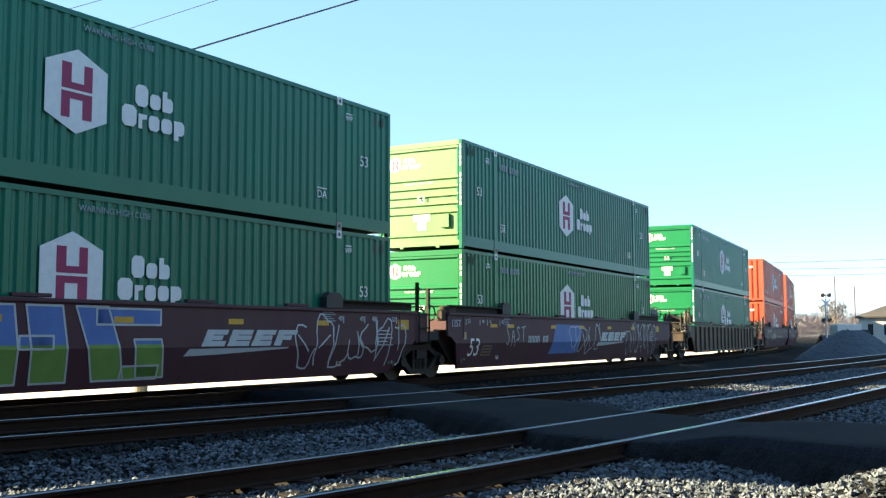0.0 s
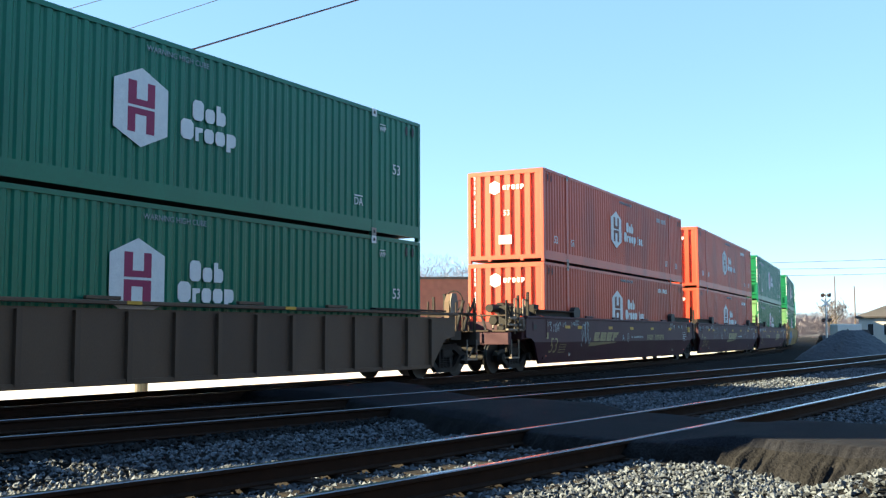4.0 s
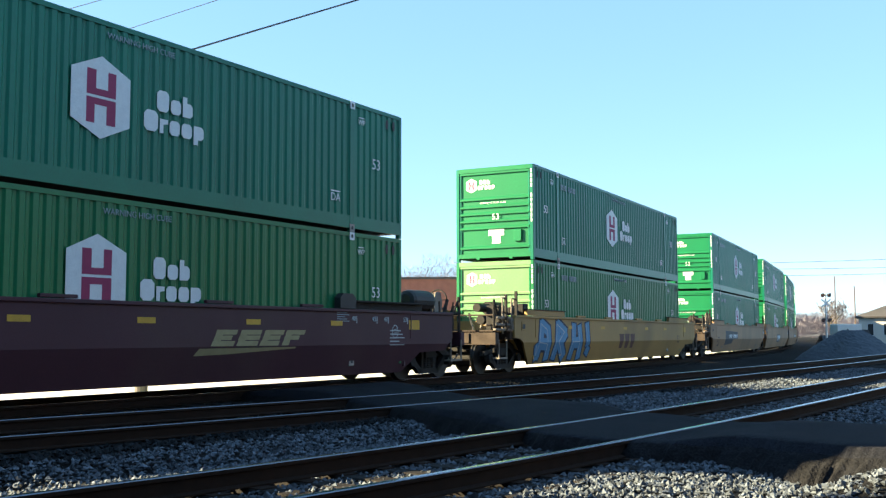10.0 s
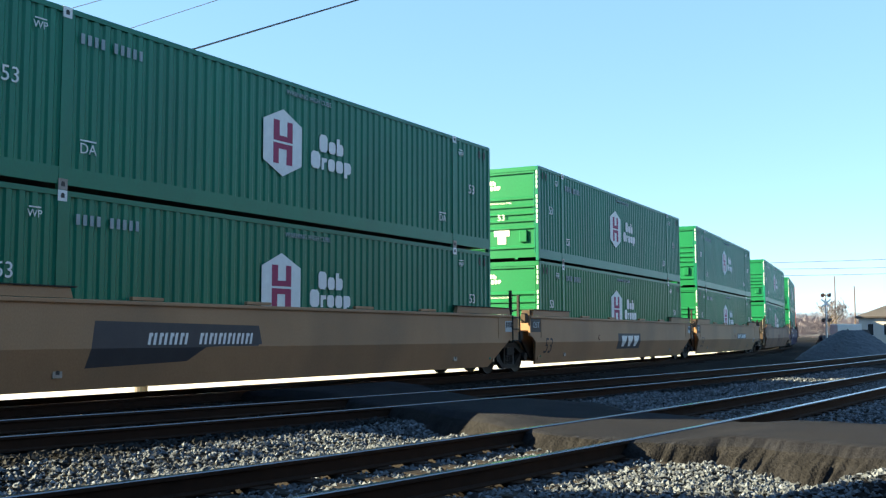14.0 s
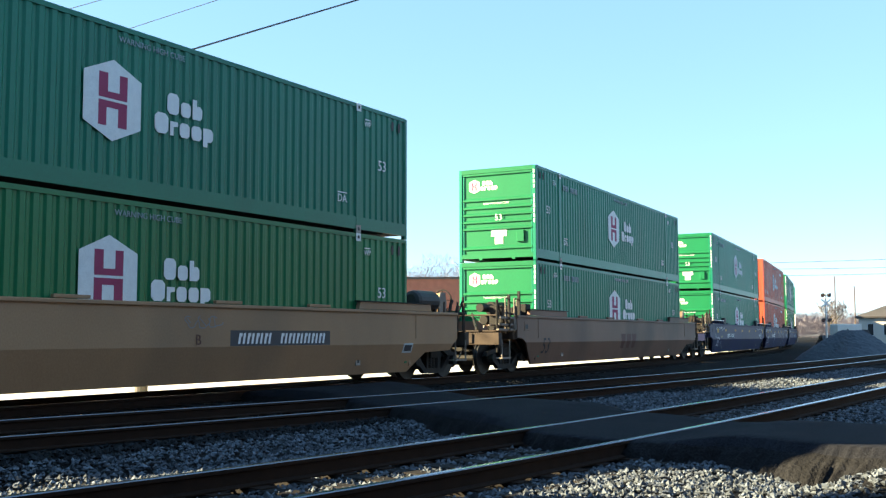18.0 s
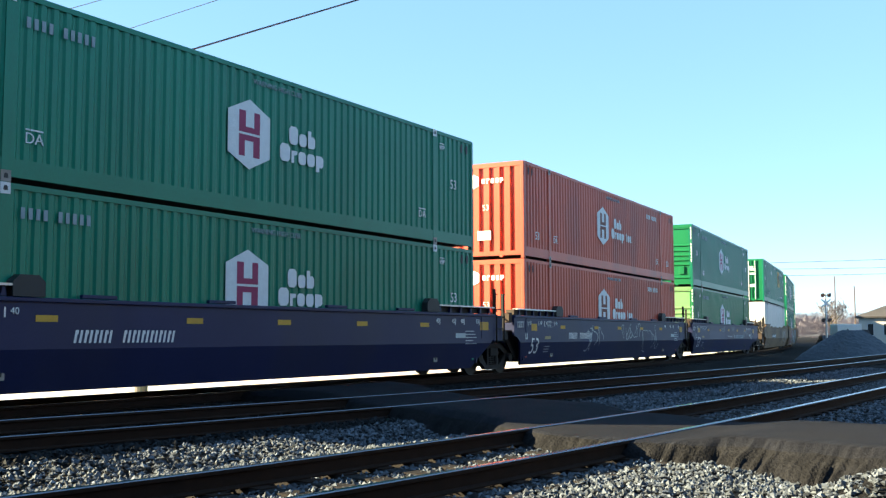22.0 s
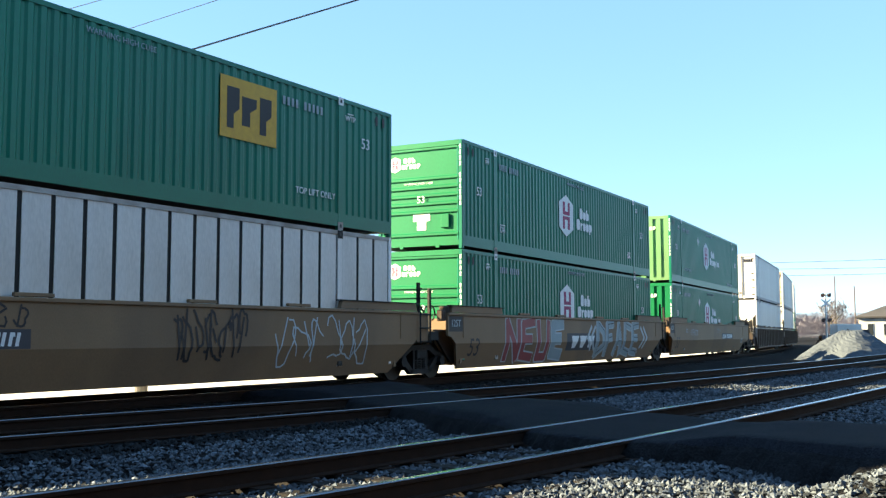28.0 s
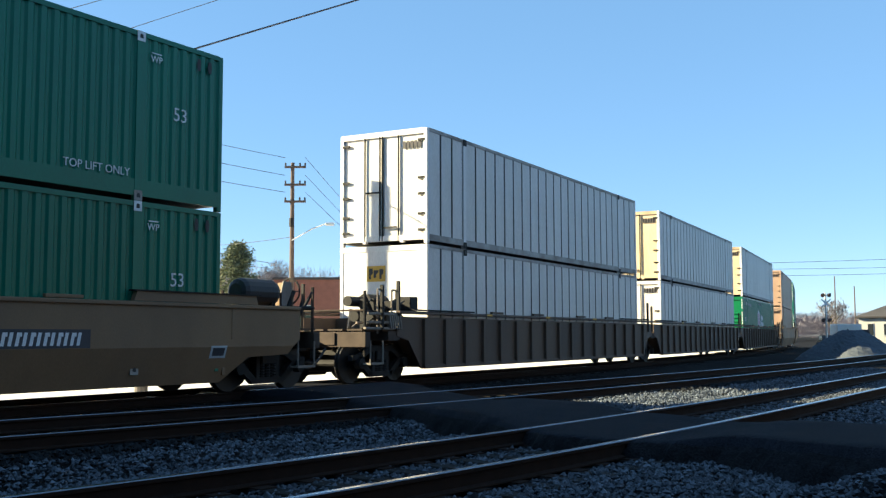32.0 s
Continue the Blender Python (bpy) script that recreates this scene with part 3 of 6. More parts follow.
        def wall(bm):
            a = x * (HL - 0.05)
            if kind in ("green", "faded"):
                box(bm, *sorted((a, a - x * 0.02)), -HW + 0.1, HW - 0.1, 0.2, HEIGHT - 0.14)
            elif kind == "plain":
                box(bm, *sorted((x * (HL - 0.015), x * (HL - 0.04))), -HW + 0.1, HW - 0.1, 0.2, HEIGHT - 0.14)
            elif sheet:
                box(bm, *sorted((a - x * 0.021, a - x * 0.04)), -HW + 0.1, HW - 0.1, 0.2, HEIGHT - 0.14)
            else:
                n = 7
                p = (2 * HW - 0.22) / n
                prof = []
                for i in range(n):
                    y = -HW + 0.11 + i * p
                    prof += [(y, 0), (y + p * 0.55, 0), (y + p * 0.62, 0.06), (y + p * 0.93, 0.06)]
                prof.append((HW - 0.11, 0))
                lo = [bm.verts.new((a + x * 0.04 - x * d, y, 0.2)) for y, d in prof]
                hi = [bm.verts.new((a + x * 0.04 - x * d, y, HEIGHT - 0.14)) for y, d in prof]
                for i in range(len(prof) - 1):
                    bm.faces.new((lo[i], lo[i + 1], hi[i + 1], hi[i]))
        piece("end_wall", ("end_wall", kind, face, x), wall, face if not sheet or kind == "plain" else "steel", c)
        for k in range(4 if sheet and kind != "plain" else 0):
            def leaf(bm):
                box(bm, *sorted((x * (HL - 0.05), x * (HL - 0.07))), 0.006, 0.584, 0.2, HEIGHT - 0.14)
            piece("door_leaf", ("door_leaf", kind, x), leaf, face, c, pose(0, -HW + 0.12 + k * 0.59, 0))
    e = -HL + 0.05
    if kind in ("green", "faded"):
        for z in (0.42, 1.02, 1.24, 1.46, 1.68, 1.92, 2.72):
            def rib(bm):
                prism(bm, [(0, -0.05), (-0.045, -0.03), (-0.045, 0.02), (0, 0.055)], 1, -HW + 0.13, HW - 0.13)
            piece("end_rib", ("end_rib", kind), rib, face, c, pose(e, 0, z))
        for i in (-1, 1):
            piece("end_stile", ("end_stile", kind), lambda bm: box(bm, -0.03, 0, -0.02, 0.02, 0.22, HEIGHT - 0.16), paint, c, pose(e, i * (HW - 0.15), 0))
        piece("emblem_plate", "end_hexagon", lambda bm: hexagon(bm, 0.36, 0.44, 0, 0.006), "mark", c, on_end(e - 0.003, 0.78, 2.36), "white hexagon emblem")
        for k in range(3):
            piece("upper_letter", ("end_upper", k), lambda bm: glyph_block(bm, 0.11, 0.14, UPPER_BLOCKS[k]), "mark", c, on_end(e - 0.003, 0.46 - 0.13 * k, 2.38))
        for k in range(5):
            piece("lower_letter", ("end_lower", k), lambda bm: glyph_block(bm, 0.10, 0.13, LOWER_BLOCKS[k]), "mark", c, on_end(e - 0.003, 0.52 - 0.12 * k, 2.22))
        for low in (False, True):
            piece("emblem", ("end_emblem", low), lambda bm: emblem(bm, 0.30, low), "crimson", c, on_end(e - 0.003, 0.78, 2.36))
        lettering("WARNING HIGH CUBE", 0.085, "mark", c, on_end(e - 0.003, 0.05, 1.80))
        lettering("53", 0.26, "mark", c, on_end(e - 0.047, -0.05, 1.35))
        piece("placard", "placard", lambda bm: (box(bm, -0.26, 0.26, 0.02, 0.26, 0, 0.006), box(bm, -0.14, 0.14, -0.22, 0.02, 0, 0.006)), "mark", c, on_end(e - 0.003, -0.05, 0.76), "white notice placard")
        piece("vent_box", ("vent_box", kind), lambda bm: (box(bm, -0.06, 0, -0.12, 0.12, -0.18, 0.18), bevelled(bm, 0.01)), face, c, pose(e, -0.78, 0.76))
    else:
        if kind in ("orange", "ridged", "signed"):
            piece("emblem_plate", "end_hexagon", lambda bm: hexagon(bm, 0.36, 0.44, 0, 0.006), "mark", c, on_end(-HL + 0.004, 0.35, 2.36), "white hexagon emblem")
            for k in range(5):
                piece("lower_letter", ("end_lower_b", k), lambda bm: glyph_block(bm, 0.12, 0.15, LOWER_BLOCKS[k]), "mark", c, on_end(-HL + 0.004, 0.02 - 0.15 * k, 2.28))
            lettering("53", 0.24, "mark", c, on_end(-HL + 0.004, -0.05, 1.55))
            piece("placard", "placard_b", lambda bm: box(bm, -0.22, 0.22, -0.14, 0.14, 0, 0.006), "mark", c, on_end(-HL + 0.004, 0.0, 0.72), "white notice placard")
        elif kind == "plain":
            yellow_sign(c, -HL + 0.012, 0.2, 2.2, 0.32, True)
        elif sheet:
            for y in (-0.45, 0.02, 0.10, 0.55):
                piece("lock_rod", "lock_rod", lambda bm: rod(bm, (0, 0, 0.12), (0, 0, HEIGHT - 0.12), 0.022, 8), "steel", c, pose(-HL + 0.015, y, 0))
            for z in (0.35, 0.75, 1.25, 1.65, 2.6):
                for y in (-1.12, 1.12):
                    piece("hinge", "hinge", lambda bm: box(bm, -0.02, 0.02, -0.10, 0.10, -0.03, 0.03), "steel", c, pose(-HL + 0.01, y, z))
            for y in (-0.2, 0.3):
                piece("lock_handle", "lock_handle", lambda bm: (box(bm, -0.02, 0.01, -0.22, 0.22, -0.02, 0.02)), "steel", c, pose(-HL - 0.005, y, 1.35 if y > 0 else 0.45))
            for k in range(5):
                piece("number_bar", "number_bar", lambda bm: box(bm, -0.042, 0.042, -0.095, 0.095, 0, 0.005), "darkspray", c, on_end(-HL + 0.02, -0.62 - 0.11 * k, 2.50))
    if kind == "signed":
        for y in (-0.75, -0.32, 0.32, 0.75):
            piece("lock_rod", "pale_lock_rod", lambda bm: rod(bm, (0, 0, 0.12), (0, 0, HEIGHT - 0.12), 0.024, 8), "galv", c, pose(-HL - 0.012, y, 0), "pale lock rod")
        for y, z, w, h, ink in ((0.92, 2.42, 0.26, 0.26, "yellow"), (0.2, 1.75, 0.24, 0.20, "yellow"), (-0.55, 2.2, 0.34, 0.16, "mark"), (-0.55, 1.9, 0.34, 0.14, "mark"), (-0.55, 1.1, 0.36, 0.2, "mark"), (0.92, 1.6, 0.2, 0.12, "mark"), (0.5, 1.2, 0.2, 0.12, "mark")):
            piece("door_label", ("door_label", y, z), lambda bm: box(bm, -w / 2, w / 2, -h / 2, h / 2, 0, 0.006), ink, c, on_end(-HL - 0.002, y, z), "notice on the door")
    # side writing
    sy = -HW - 0.002
    ink = "mark" if not sheet else "darkspray"
    if kind in ("green", "faded", "ridged", "orange"):
        ex = -0.80 if kind != "orange" else -1.10
        piece("emblem_plate", "hexagon", lambda bm: hexagon(bm, 1.20, 1.36, 0, 0.005), "mark", c, on_side(ex, sy, 1.60), "white hexagon emblem")
        for low in (False, True):
            piece("emblem", ("emblem", low), lambda bm: emblem(bm, 1.02, low), "crimson" if kind != "orange" else "rusty", c, on_side(ex, sy, 1.60), "squared hook inside the emblem")
        gx = ex + 1.60
        for name, ws, hs, h, px, pz in (
                ("upper_letter", (0.30, 0.26, 0.26), (0.37, 0.26, 0.36), 0.37, gx + 0.02, 1.80),
                ("lower_letter", (0.34, 0.20, 0.26, 0.27, 0.27), (0.36, 0.25, 0.26, 0.26, 0.34), 0.36, gx + 0.02, 1.42)):
            total = sum(ws) + 0.025 * (len(ws) - 1)
            x = px - total / 2
            for k, (w, hh) in enumerate(zip(ws, hs)):
                piece(name, (name, k), lambda bm: glyph_block(bm, w, hh, (UPPER_BLOCKS if len(ws) == 3 else LOWER_BLOCKS)[k]), "mark", c, on_side(x + w / 2, sy, pz - h / 2 - (0.08 if name == "lower_letter" and k == 4 else 0)))
                x += w + 0.025
        if kind not in ("green", "faded"):
            for k, (w, hh) in enumerate(((0.07, 0.33), (0.20, 0.25), (0.20, 0.25), (0.06, 0.06))):
                piece("lower_letter", ("tail_letter", k), lambda bm: glyph_block(bm, w, hh, (0, 0, 0, 0)[k]), "mark", c, on_side(gx + 1.02 + 0.24 * k - (0.08 if k == 3 else 0), sy, 1.24))
    if not sheet:
        lettering("WARNING HIGH CUBE", 0.145, "skygrey" if not sheet else ink, c, on_side(0.05, sy, 2.66))
    low = 0.72 if kind == "orange" else 1.60
    if not sheet:
        lettering("53", 0.34, ink, c, on_side(-7.08, sy, low))
        lettering("53", 0.34, ink, c, on_side(7.02, sy, low if kind != "signed" else 2.0))
        for x in (-6.58, 6.45) if kind != "orange" else ():
            lettering("WTP" if kind == "signed" else "WP", 0.17, ink, c, on_side(x, sy, 2.48))
            piece("over_bar", "over_bar_small", lambda bm: box(bm, -0.11, 0.11, -0.010, 0.010, 0, 0.005), ink, c, on_side(x, sy, 2.585))
        for x in (-5.62, 5.50) if kind not in ("signed", "ridged") else ():
            lettering("DA", 0.24, ink, c, on_side(x, sy, 0.70))
            piece("over_bar", "over_bar", lambda bm: box(bm, -0.16, 0.16, -0.012, 0.012, 0, 0.005), ink, c, on_side(x, sy, 0.835))
        for x in (-7.72, -7.45, 7.45, 7.72):
            piece("lash_slot", "lash_slot", lambda bm: prism(bm, [(-0.03, -0.11), (0.03, -0.11), (0.05, 0.0), (0.03, 0.11), (-0.03, 0.11), (-0.05, 0.0)], 2, 0, 0.004), "black", c, on_side(x, sy, 2.62))
    for k in range(10):
        if k != 4 and not sheet:
            piece("number_bar", "number_bar_side", lambda bm: box(bm, -0.036, 0.036, -0.085, 0.085, 0, 0.005), ink if kind == "orange" else "skygrey", c, on_side((4.2 if kind in ("orange", "signed") else -5.78) + 0.135 * k, sy, 2.47))
    for k in range(11):
        if k != 4 and kind in ("green", "faded", "orange", "ridged"):
            piece("number_bar", "number_bar_small", lambda bm: box(bm, -0.022, 0.022, -0.055, 0.055, 0, 0.004), "mark", c, on_end(-HL - 0.002, -HW + 0.055 if kind != "orange" else HW - 0.25, 2.70 - 0.15 * k))
    if kind in ("signed", "ridged"):
        lettering("TOP LIFT ONLY", 0.19, ink, c, on_side(5.25, sy, 0.70 if kind == "signed" else 0.45))
        lettering("TOP LIFT ONLY", 0.19, ink, c, on_side(-4.9, sy, 0.70))
        piece("diamond", "diamond", lambda bm: prism(bm, [(0, 0.2), (0.2, 0), (0, -0.2), (-0.2, 0)], 2, 0, 0.005), "mark", c, on_side(-2.6, sy, 2.2))
    if kind == "signed":
        yellow_sign(c, 3.17, sy, 2.03, 0.94)
    return c


def yellow_sign(c, x, y, z, s, end=False):
    at = on_end(x, y, z) if end else on_side(x, y, z)
    piece("sign_panel", ("sign_panel", s), lambda bm: box(bm, -0.85 * s, 0.85 * s, -0.62 * s, 0.62 * s, 0, 0.006), "yellow", c, at, "square yellow sign")
    for k, (x0, w, z0, z1) in enumerate(((-0.66, 0.36, -0.42, 0.42), (-0.22, 0.44, -0.32, 0.28), (0.32, 0.36, -0.42, 0.36))):
        piece("sign_block", ("sign_block", s, k), lambda bm: prism(bm, [(x0 * s, z0 * s), ((x0 + w * 0.55) * s, z0 * s), ((x0 + w * 0.55) * s, (z0 + 0.3) * s), ((x0 + w) * s, (z0 + 0.42) * s), ((x0 + w) * s, z1 * s), (x0 * s, z1 * s)], 2, 0.006, 0.01), "darkspray", c, at, "dark block on the sign")


FIRST = {}


def container(kind):
    if kind not in FIRST:
        FIRST[kind] = build_container(kind)
        return FIRST[kind]
    return copy_thing(FIRST[kind], Matrix.Identity(4))


def build_truck():
    t = thing("rail_truck", "dark grimy steel rail truck with two wheelsets", "truck", "trucks under the train")
    for x in (-0.90, 0.90):
        def axle(bm):
            rod(bm, (0, -0.80, 0), (0, 0.80, 0), 0.08, 10)
        ax = piece("wheelset", "axle", axle, "steel", t, pose(x, 0, 0.44))
        for side in (-1, 1):
            def wheel(bm):
                disc(bm, (0, side * 0.745, 0), 1, 0.44, 0.09, 28)
                disc(bm, (0, side * 0.70, 0), 1, 0.468, 0.03, 28)
                disc(bm, (0, side * 0.80, 0), 1, 0.13, 0.06, 14)
            piece("wheel", ("wheel", side), wheel, "wheel", ax)
            def rim(bm):
                for i in range(28):
                    a, b = 2 * math.pi * i / 28, 2 * math.pi * (i + 1) / 28
                    q = [bm.verts.new((r * math.cos(w), side * 0.792, r * math.sin(w))) for r, w in ((0.375, a), (0.435, a), (0.435, b), (0.375, b))]
                    bm.faces.new(q)
            piece("rim", ("rim", side), rim, "wheel", ax)
    for side in (-1, 1):
        def frame_side(bm):
            y0, y1 = sorted((side * 0.90, side * 1.02))
            prism(bm, [(-1.14, 0.50), (-1.14, 0.62), (-0.74, 0.68), (-0.45, 0.84), (0.45, 0.84), (0.74, 0.68), (1.14, 0.62), (1.14, 0.50), (0.70, 0.56), (0.42, 0.70), (-0.42, 0.70), (-0.70, 0.56)], 1, y0, y1)
            prism(bm, [(-0.44, 0.13), (0.44, 0.13), (0.48, 0.25), (-0.48, 0.25)], 1, y0, y1)
            for k in (-1, 1):
                prism(bm, [(k * 0.80, 0.60), (k * 0.98, 0.54), (k * 0.44, 0.13), (k * 0.34, 0.22)], 1, y0, y1)
                prism(bm, [(k * 0.24, 0.24), (k * 0.34, 0.24), (k * 0.34, 0.71), (k * 0.24, 0.71)], 1, y0 + 0.01, y1 - 0.01)
        piece("side_frame", ("side_frame", side), frame_side, "steel", t)
        for k in range(3):
            def spring(bm):
                for j in range(5):
                    disc(bm, (0, 0, 0.27 + j * 0.055), 2, 0.085, 0.036, 10)
            piece("spring", "spring", spring, "steel", t, pose(-0.17 + 0.17 * k, side * 0.96, 0))
        for x in (-0.9, 0.9):
            piece("bearing_cap", "bearing_cap", lambda bm: (disc(bm, (0, 0, 0), 1, 0.12, 0.16, 14)), "steel", t, pose(x, side * 1.04, 0.44))
    piece("bolster", "bolster", lambda bm: (box(bm, -0.23, 0.23, -1.06, 1.06, 0.50, 0.72), bevelled(bm, 0.02)), "steel", t)
    for x in (-0.36, 0.36):
        piece("brake_beam", "brake_beam", lambda bm: (box(bm, -0.10, 0.10, -0.78, 0.78, 0.22, 0.62), bevelled(bm, 0.03)), "steel", t, pose(x, 0, 0))
    return t


WHEELS = []


def truck(s):
    if "truck" not in FIRST:
        FIRST["truck"] = build_truck()
        t = FIRST["truck"]
    else:
        t = copy_thing(FIRST["truck"], Matrix.Identity(4))
    moves(t, s, 0.9, 0.0)
    WHEELS.append((s, [ob for ob in t.children if ob.name.startswith("wheelset")]))


def side_plate(bm, side, lead, tail):
    """The smooth side of a well: upright above, drawn in below, cut away over the trucks; one folded plate."""
    front = [(-9.80, 1.00), (-9.42, 0.97), (-9.20, 0.86), (-8.40, 0.212)] if lead else [(-9.12, 1.06), (-8.93, 1.02), (-8.70, 0.86), (-8.27, 0.212)]
    back = [(10.20, 0.98), (10.02, 0.86), (9.90, 0.70), (8.78, 0.66), (8.16, 0.212)] if tail else [(8.97, 0.98), (8.90, 0.92), (8.80, 0.86), (8.02, 0.212)]
    top = [(back[0][0], 1.58), (front[0][0], 1.58)]
    rim = top + front + back[::-1]
    rows = [[], []]
    for skin, inset in enumerate((0.0, 0.06)):
        for half in (cut(rim, 0.86, True), cut(rim, 0.86, False)):
            rows[skin].append([bm.verts.new((x, side * (fold(z) - inset), z)) for x, z in half])
            bm.faces.new(rows[skin][-1])
        bmesh.ops.remove_doubles(bm, verts=[v for r in rows[skin] for v in r], dist=1e-5)
    outer = [[bm.verts.new((x, side * (fold(z) - inset), z)) for x, z in rim] for inset in (0.0, 0.06)]
    for i in range(len(rim)):
        j = (i + 1) % len(rim)
        bm.faces.new((outer[0][i], outer[0][j], outer[1][j], outer[1][i]))


def fold(z):
    """How far out the plate stands at height z."""
    return 1.42 if z >= 0.86 else 1.42 - 0.18 * (0.86 - z) / 0.56


def cut(poly, z, above):
    """The part of an outline above or below z."""
    out = []
    for p, q in zip(poly, poly[1:] + poly[:1]):
        a, b = (p[1] >= z) == above or p[1] == z, (q[1] >= z) == above or q[1] == z
        if a:
            out.append(p)
        if a != b:
            u = (z - p[1]) / (q[1] - p[1])
            out.append((p[0] + (q[0] - p[0]) * u, z))
    return out


def paint_on(parent, name, polys, material, lift=0.005, label=""):
    """Paint that follows the folded plate on the side towards the camera."""
    bm = bmesh.new()
    for k, poly in enumerate(polys):
        out = lift + 0.0005 * (k % 6)
        for half in (cut(list(poly), 0.86, True), cut(list(poly), 0.86, False)):
            if len(half) > 2:
                try:
                    bm.faces.new([bm.verts.new((x, -fold(z) - out, z)) for x, z in half])
                except ValueError:
                    pass
    bmesh.ops.recalc_face_normals(bm, faces=bm.faces)
    me = bpy.data.meshes.new(name)
    bm.to_mesh(me)
    bm.free()
    me.materials.append(M[material])
    ob = new(name, me)
    ob.parent = parent
    if label:
        tagged(ob, label)
    return ob


def painted_words(parent, text, size, x, z, material, lift=0.006):
    """Letters painted over the fold of the plate."""
    k = ("painted", text, size, round(x, 2), round(z, 2), material)
    if k not in CACHE:
        bm = bmesh.new()
        bm.from_mesh(words(text, size, material))
        bmesh.ops.delete(bm, geom=[v for v in bm.verts if v.co.z < 0], context="VERTS")
        for v in bm.verts:
            v.co = (v.co.x + x, 0.0, v.co.y + z)
        bmesh.ops.bisect_plane(bm, geom=[*bm.verts, *bm.edges, *bm.faces], plane_co=(0, 0, 0.86), plane_no=(0, 0, 1))
        for v in bm.verts:
            v.co.y = -fold(v.co.z) - lift
        me = bpy.data.meshes.new("lettering")
        bm.to_mesh(me)
        bm.free()
        me.materials.append(M[material])
        CACHE[k] = me
    ob = new("lettering", CACHE[k])
    ob.parent = parent


GLYPHS = dict(
    W=[[(0, 1), (0.15, 0), (0.35, 0.7), (0.55, 0), (0.75, 1)]], Z=[[(0, 0.9), (0.7, 1), (0.05, 0.05), (0.75, 0)]], X=[[(0, 0), (0.7, 1)], [(0, 1), (0.7, 0)]], O=[[(0.35, 1), (0.02, 0.75), (0.02, 0.25), (0.35, 0), (0.68, 0.25), (0.68, 0.75), (0.35, 1)]],
    S=[[(0.65, 0.9), (0.3, 1), (0.05, 0.75), (0.6, 0.35), (0.35, 0), (0, 0.1)]], T=[[(0, 0.95), (0.75, 1)], [(0.36, 1), (0.3, 0)]], K=[[(0.05, 1), (0.05, 0)], [(0.65, 1), (0.08, 0.45), (0.7, 0)]], L=[[(0.1, 1), (0, 0), (0.65, 0.08)]], V=[[(0, 0.9), (0.5, 0.2), (0.55, 1), (0, 0.3)]], Y=[[(0, 1), (0.35, 0.5), (0.7, 1)], [(0.35, 0.5), (0.2, -0.2)]],
    N=[[(0, 0), (0, 1), (0.7, 0), (0.7, 1)]], E=[[(0.7, 1), (0, 0.94), (0, 0.06), (0.7, 0)], [(0, 0.52), (0.5, 0.52)]], U=[[(0, 1), (0.08, 0), (0.62, 0), (0.7, 1)]],
    D=[[(0, 0), (0.05, 1), (0.66, 0.72), (0.7, 0.25), (0, 0)]], F=[[(0, 0), (0.05, 0.96), (0.7, 1)], [(0.03, 0.5), (0.5, 0.55)]], A=[[(0, 0), (0.35, 1), (0.7, 0)], [(0.15, 0.4), (0.55, 0.4)]], C=[[(0.7, 0.9), (0.1, 1), (0, 0.1), (0.7, 0)]],
    P=[[(0.04, 0.34), (0.14, 0.05), (0.26, 0.98), (0.60, 0.80), (0.68, 0.02)], [(0.20, 0.42), (0.60, 0.38)]], R=[[(0.10, 0.02), (0.18, 0.98), (0.62, 0.74), (0.28, 0.44), (0.66, 0.02)]], H=[[(0.12, 0.0), (0.16, 0.94)], [(0.66, 0.0), (0.52, 0.90)], [(0.14, 0.42), (0.60, 0.44)]], I=[[(0.10, 0.42), (0.04, 0.98)], [(0.16, 0.12), (0.18, 0.20)]])


def sprayed(parent, text, x0, pitch, z0, z1, w, fill, edge, rim=0.09, line=None, shift=0.0):
    """Large sprayed letters, each its own shape with an edge round it and a thinner line inside or beside."""
    for k, ch in enumerate(text):
        lines = [[(x0 + k * pitch + a * pitch, z0 + b * (z1 - z0)) for a, b in part] for part in GLYPHS[ch]]
        if edge:
            paint_on(parent, "graffiti_line", [q for part in lines for q in stroke(part, w + rim)], edge, 0.004)
        paint_on(parent, "graffiti_shape", [q for part in lines for q in stroke(part, w)], fill, 0.008, "sprayed graffiti letter")
        if line:
            paint_on(parent, "graffiti_line", [q for part in lines for q in stroke([(x + shift, z + 0.03) for x, z in part], 0.028)], line, 0.012)


def tag(parent, text, x0, x1, z0, z1, w, ink, seed, lift=0.008):
    """A thin handwritten tag: uneven single-line letters."""
    rng = random.Random(seed)
    pitch = (x1 - x0) / len(text)
    for k, ch in enumerate(text):
        if ch == " ":
            continue
        lo, hi, lean = z0 + rng.uniform(0, 0.35) * (z1 - z0), z1 - rng.uniform(0, 0.2) * (z1 - z0), rng.uniform(-0.05, 0.2)
        polys = []
        for part in GLYPHS[ch]:
            pts = [(x0 + (k + a + lean * b) * pitch, lo + b * (hi - lo) + rng.uniform(-0.03, 0.03)) for a, b in part]
            soft = [pts[0]]
            for p, q in zip(pts, pts[1:]):
                soft += [(p[0] * 0.75 + q[0] * 0.25, p[1] * 0.75 + q[1] * 0.25), (p[0] * 0.25 + q[0] * 0.75, p[1] * 0.25 + q[1] * 0.75)]
            polys += stroke(soft + [pts[-1]], w)
        paint_on(parent, "graffiti_line", polys, ink, lift, "thin grey sprayed letter")


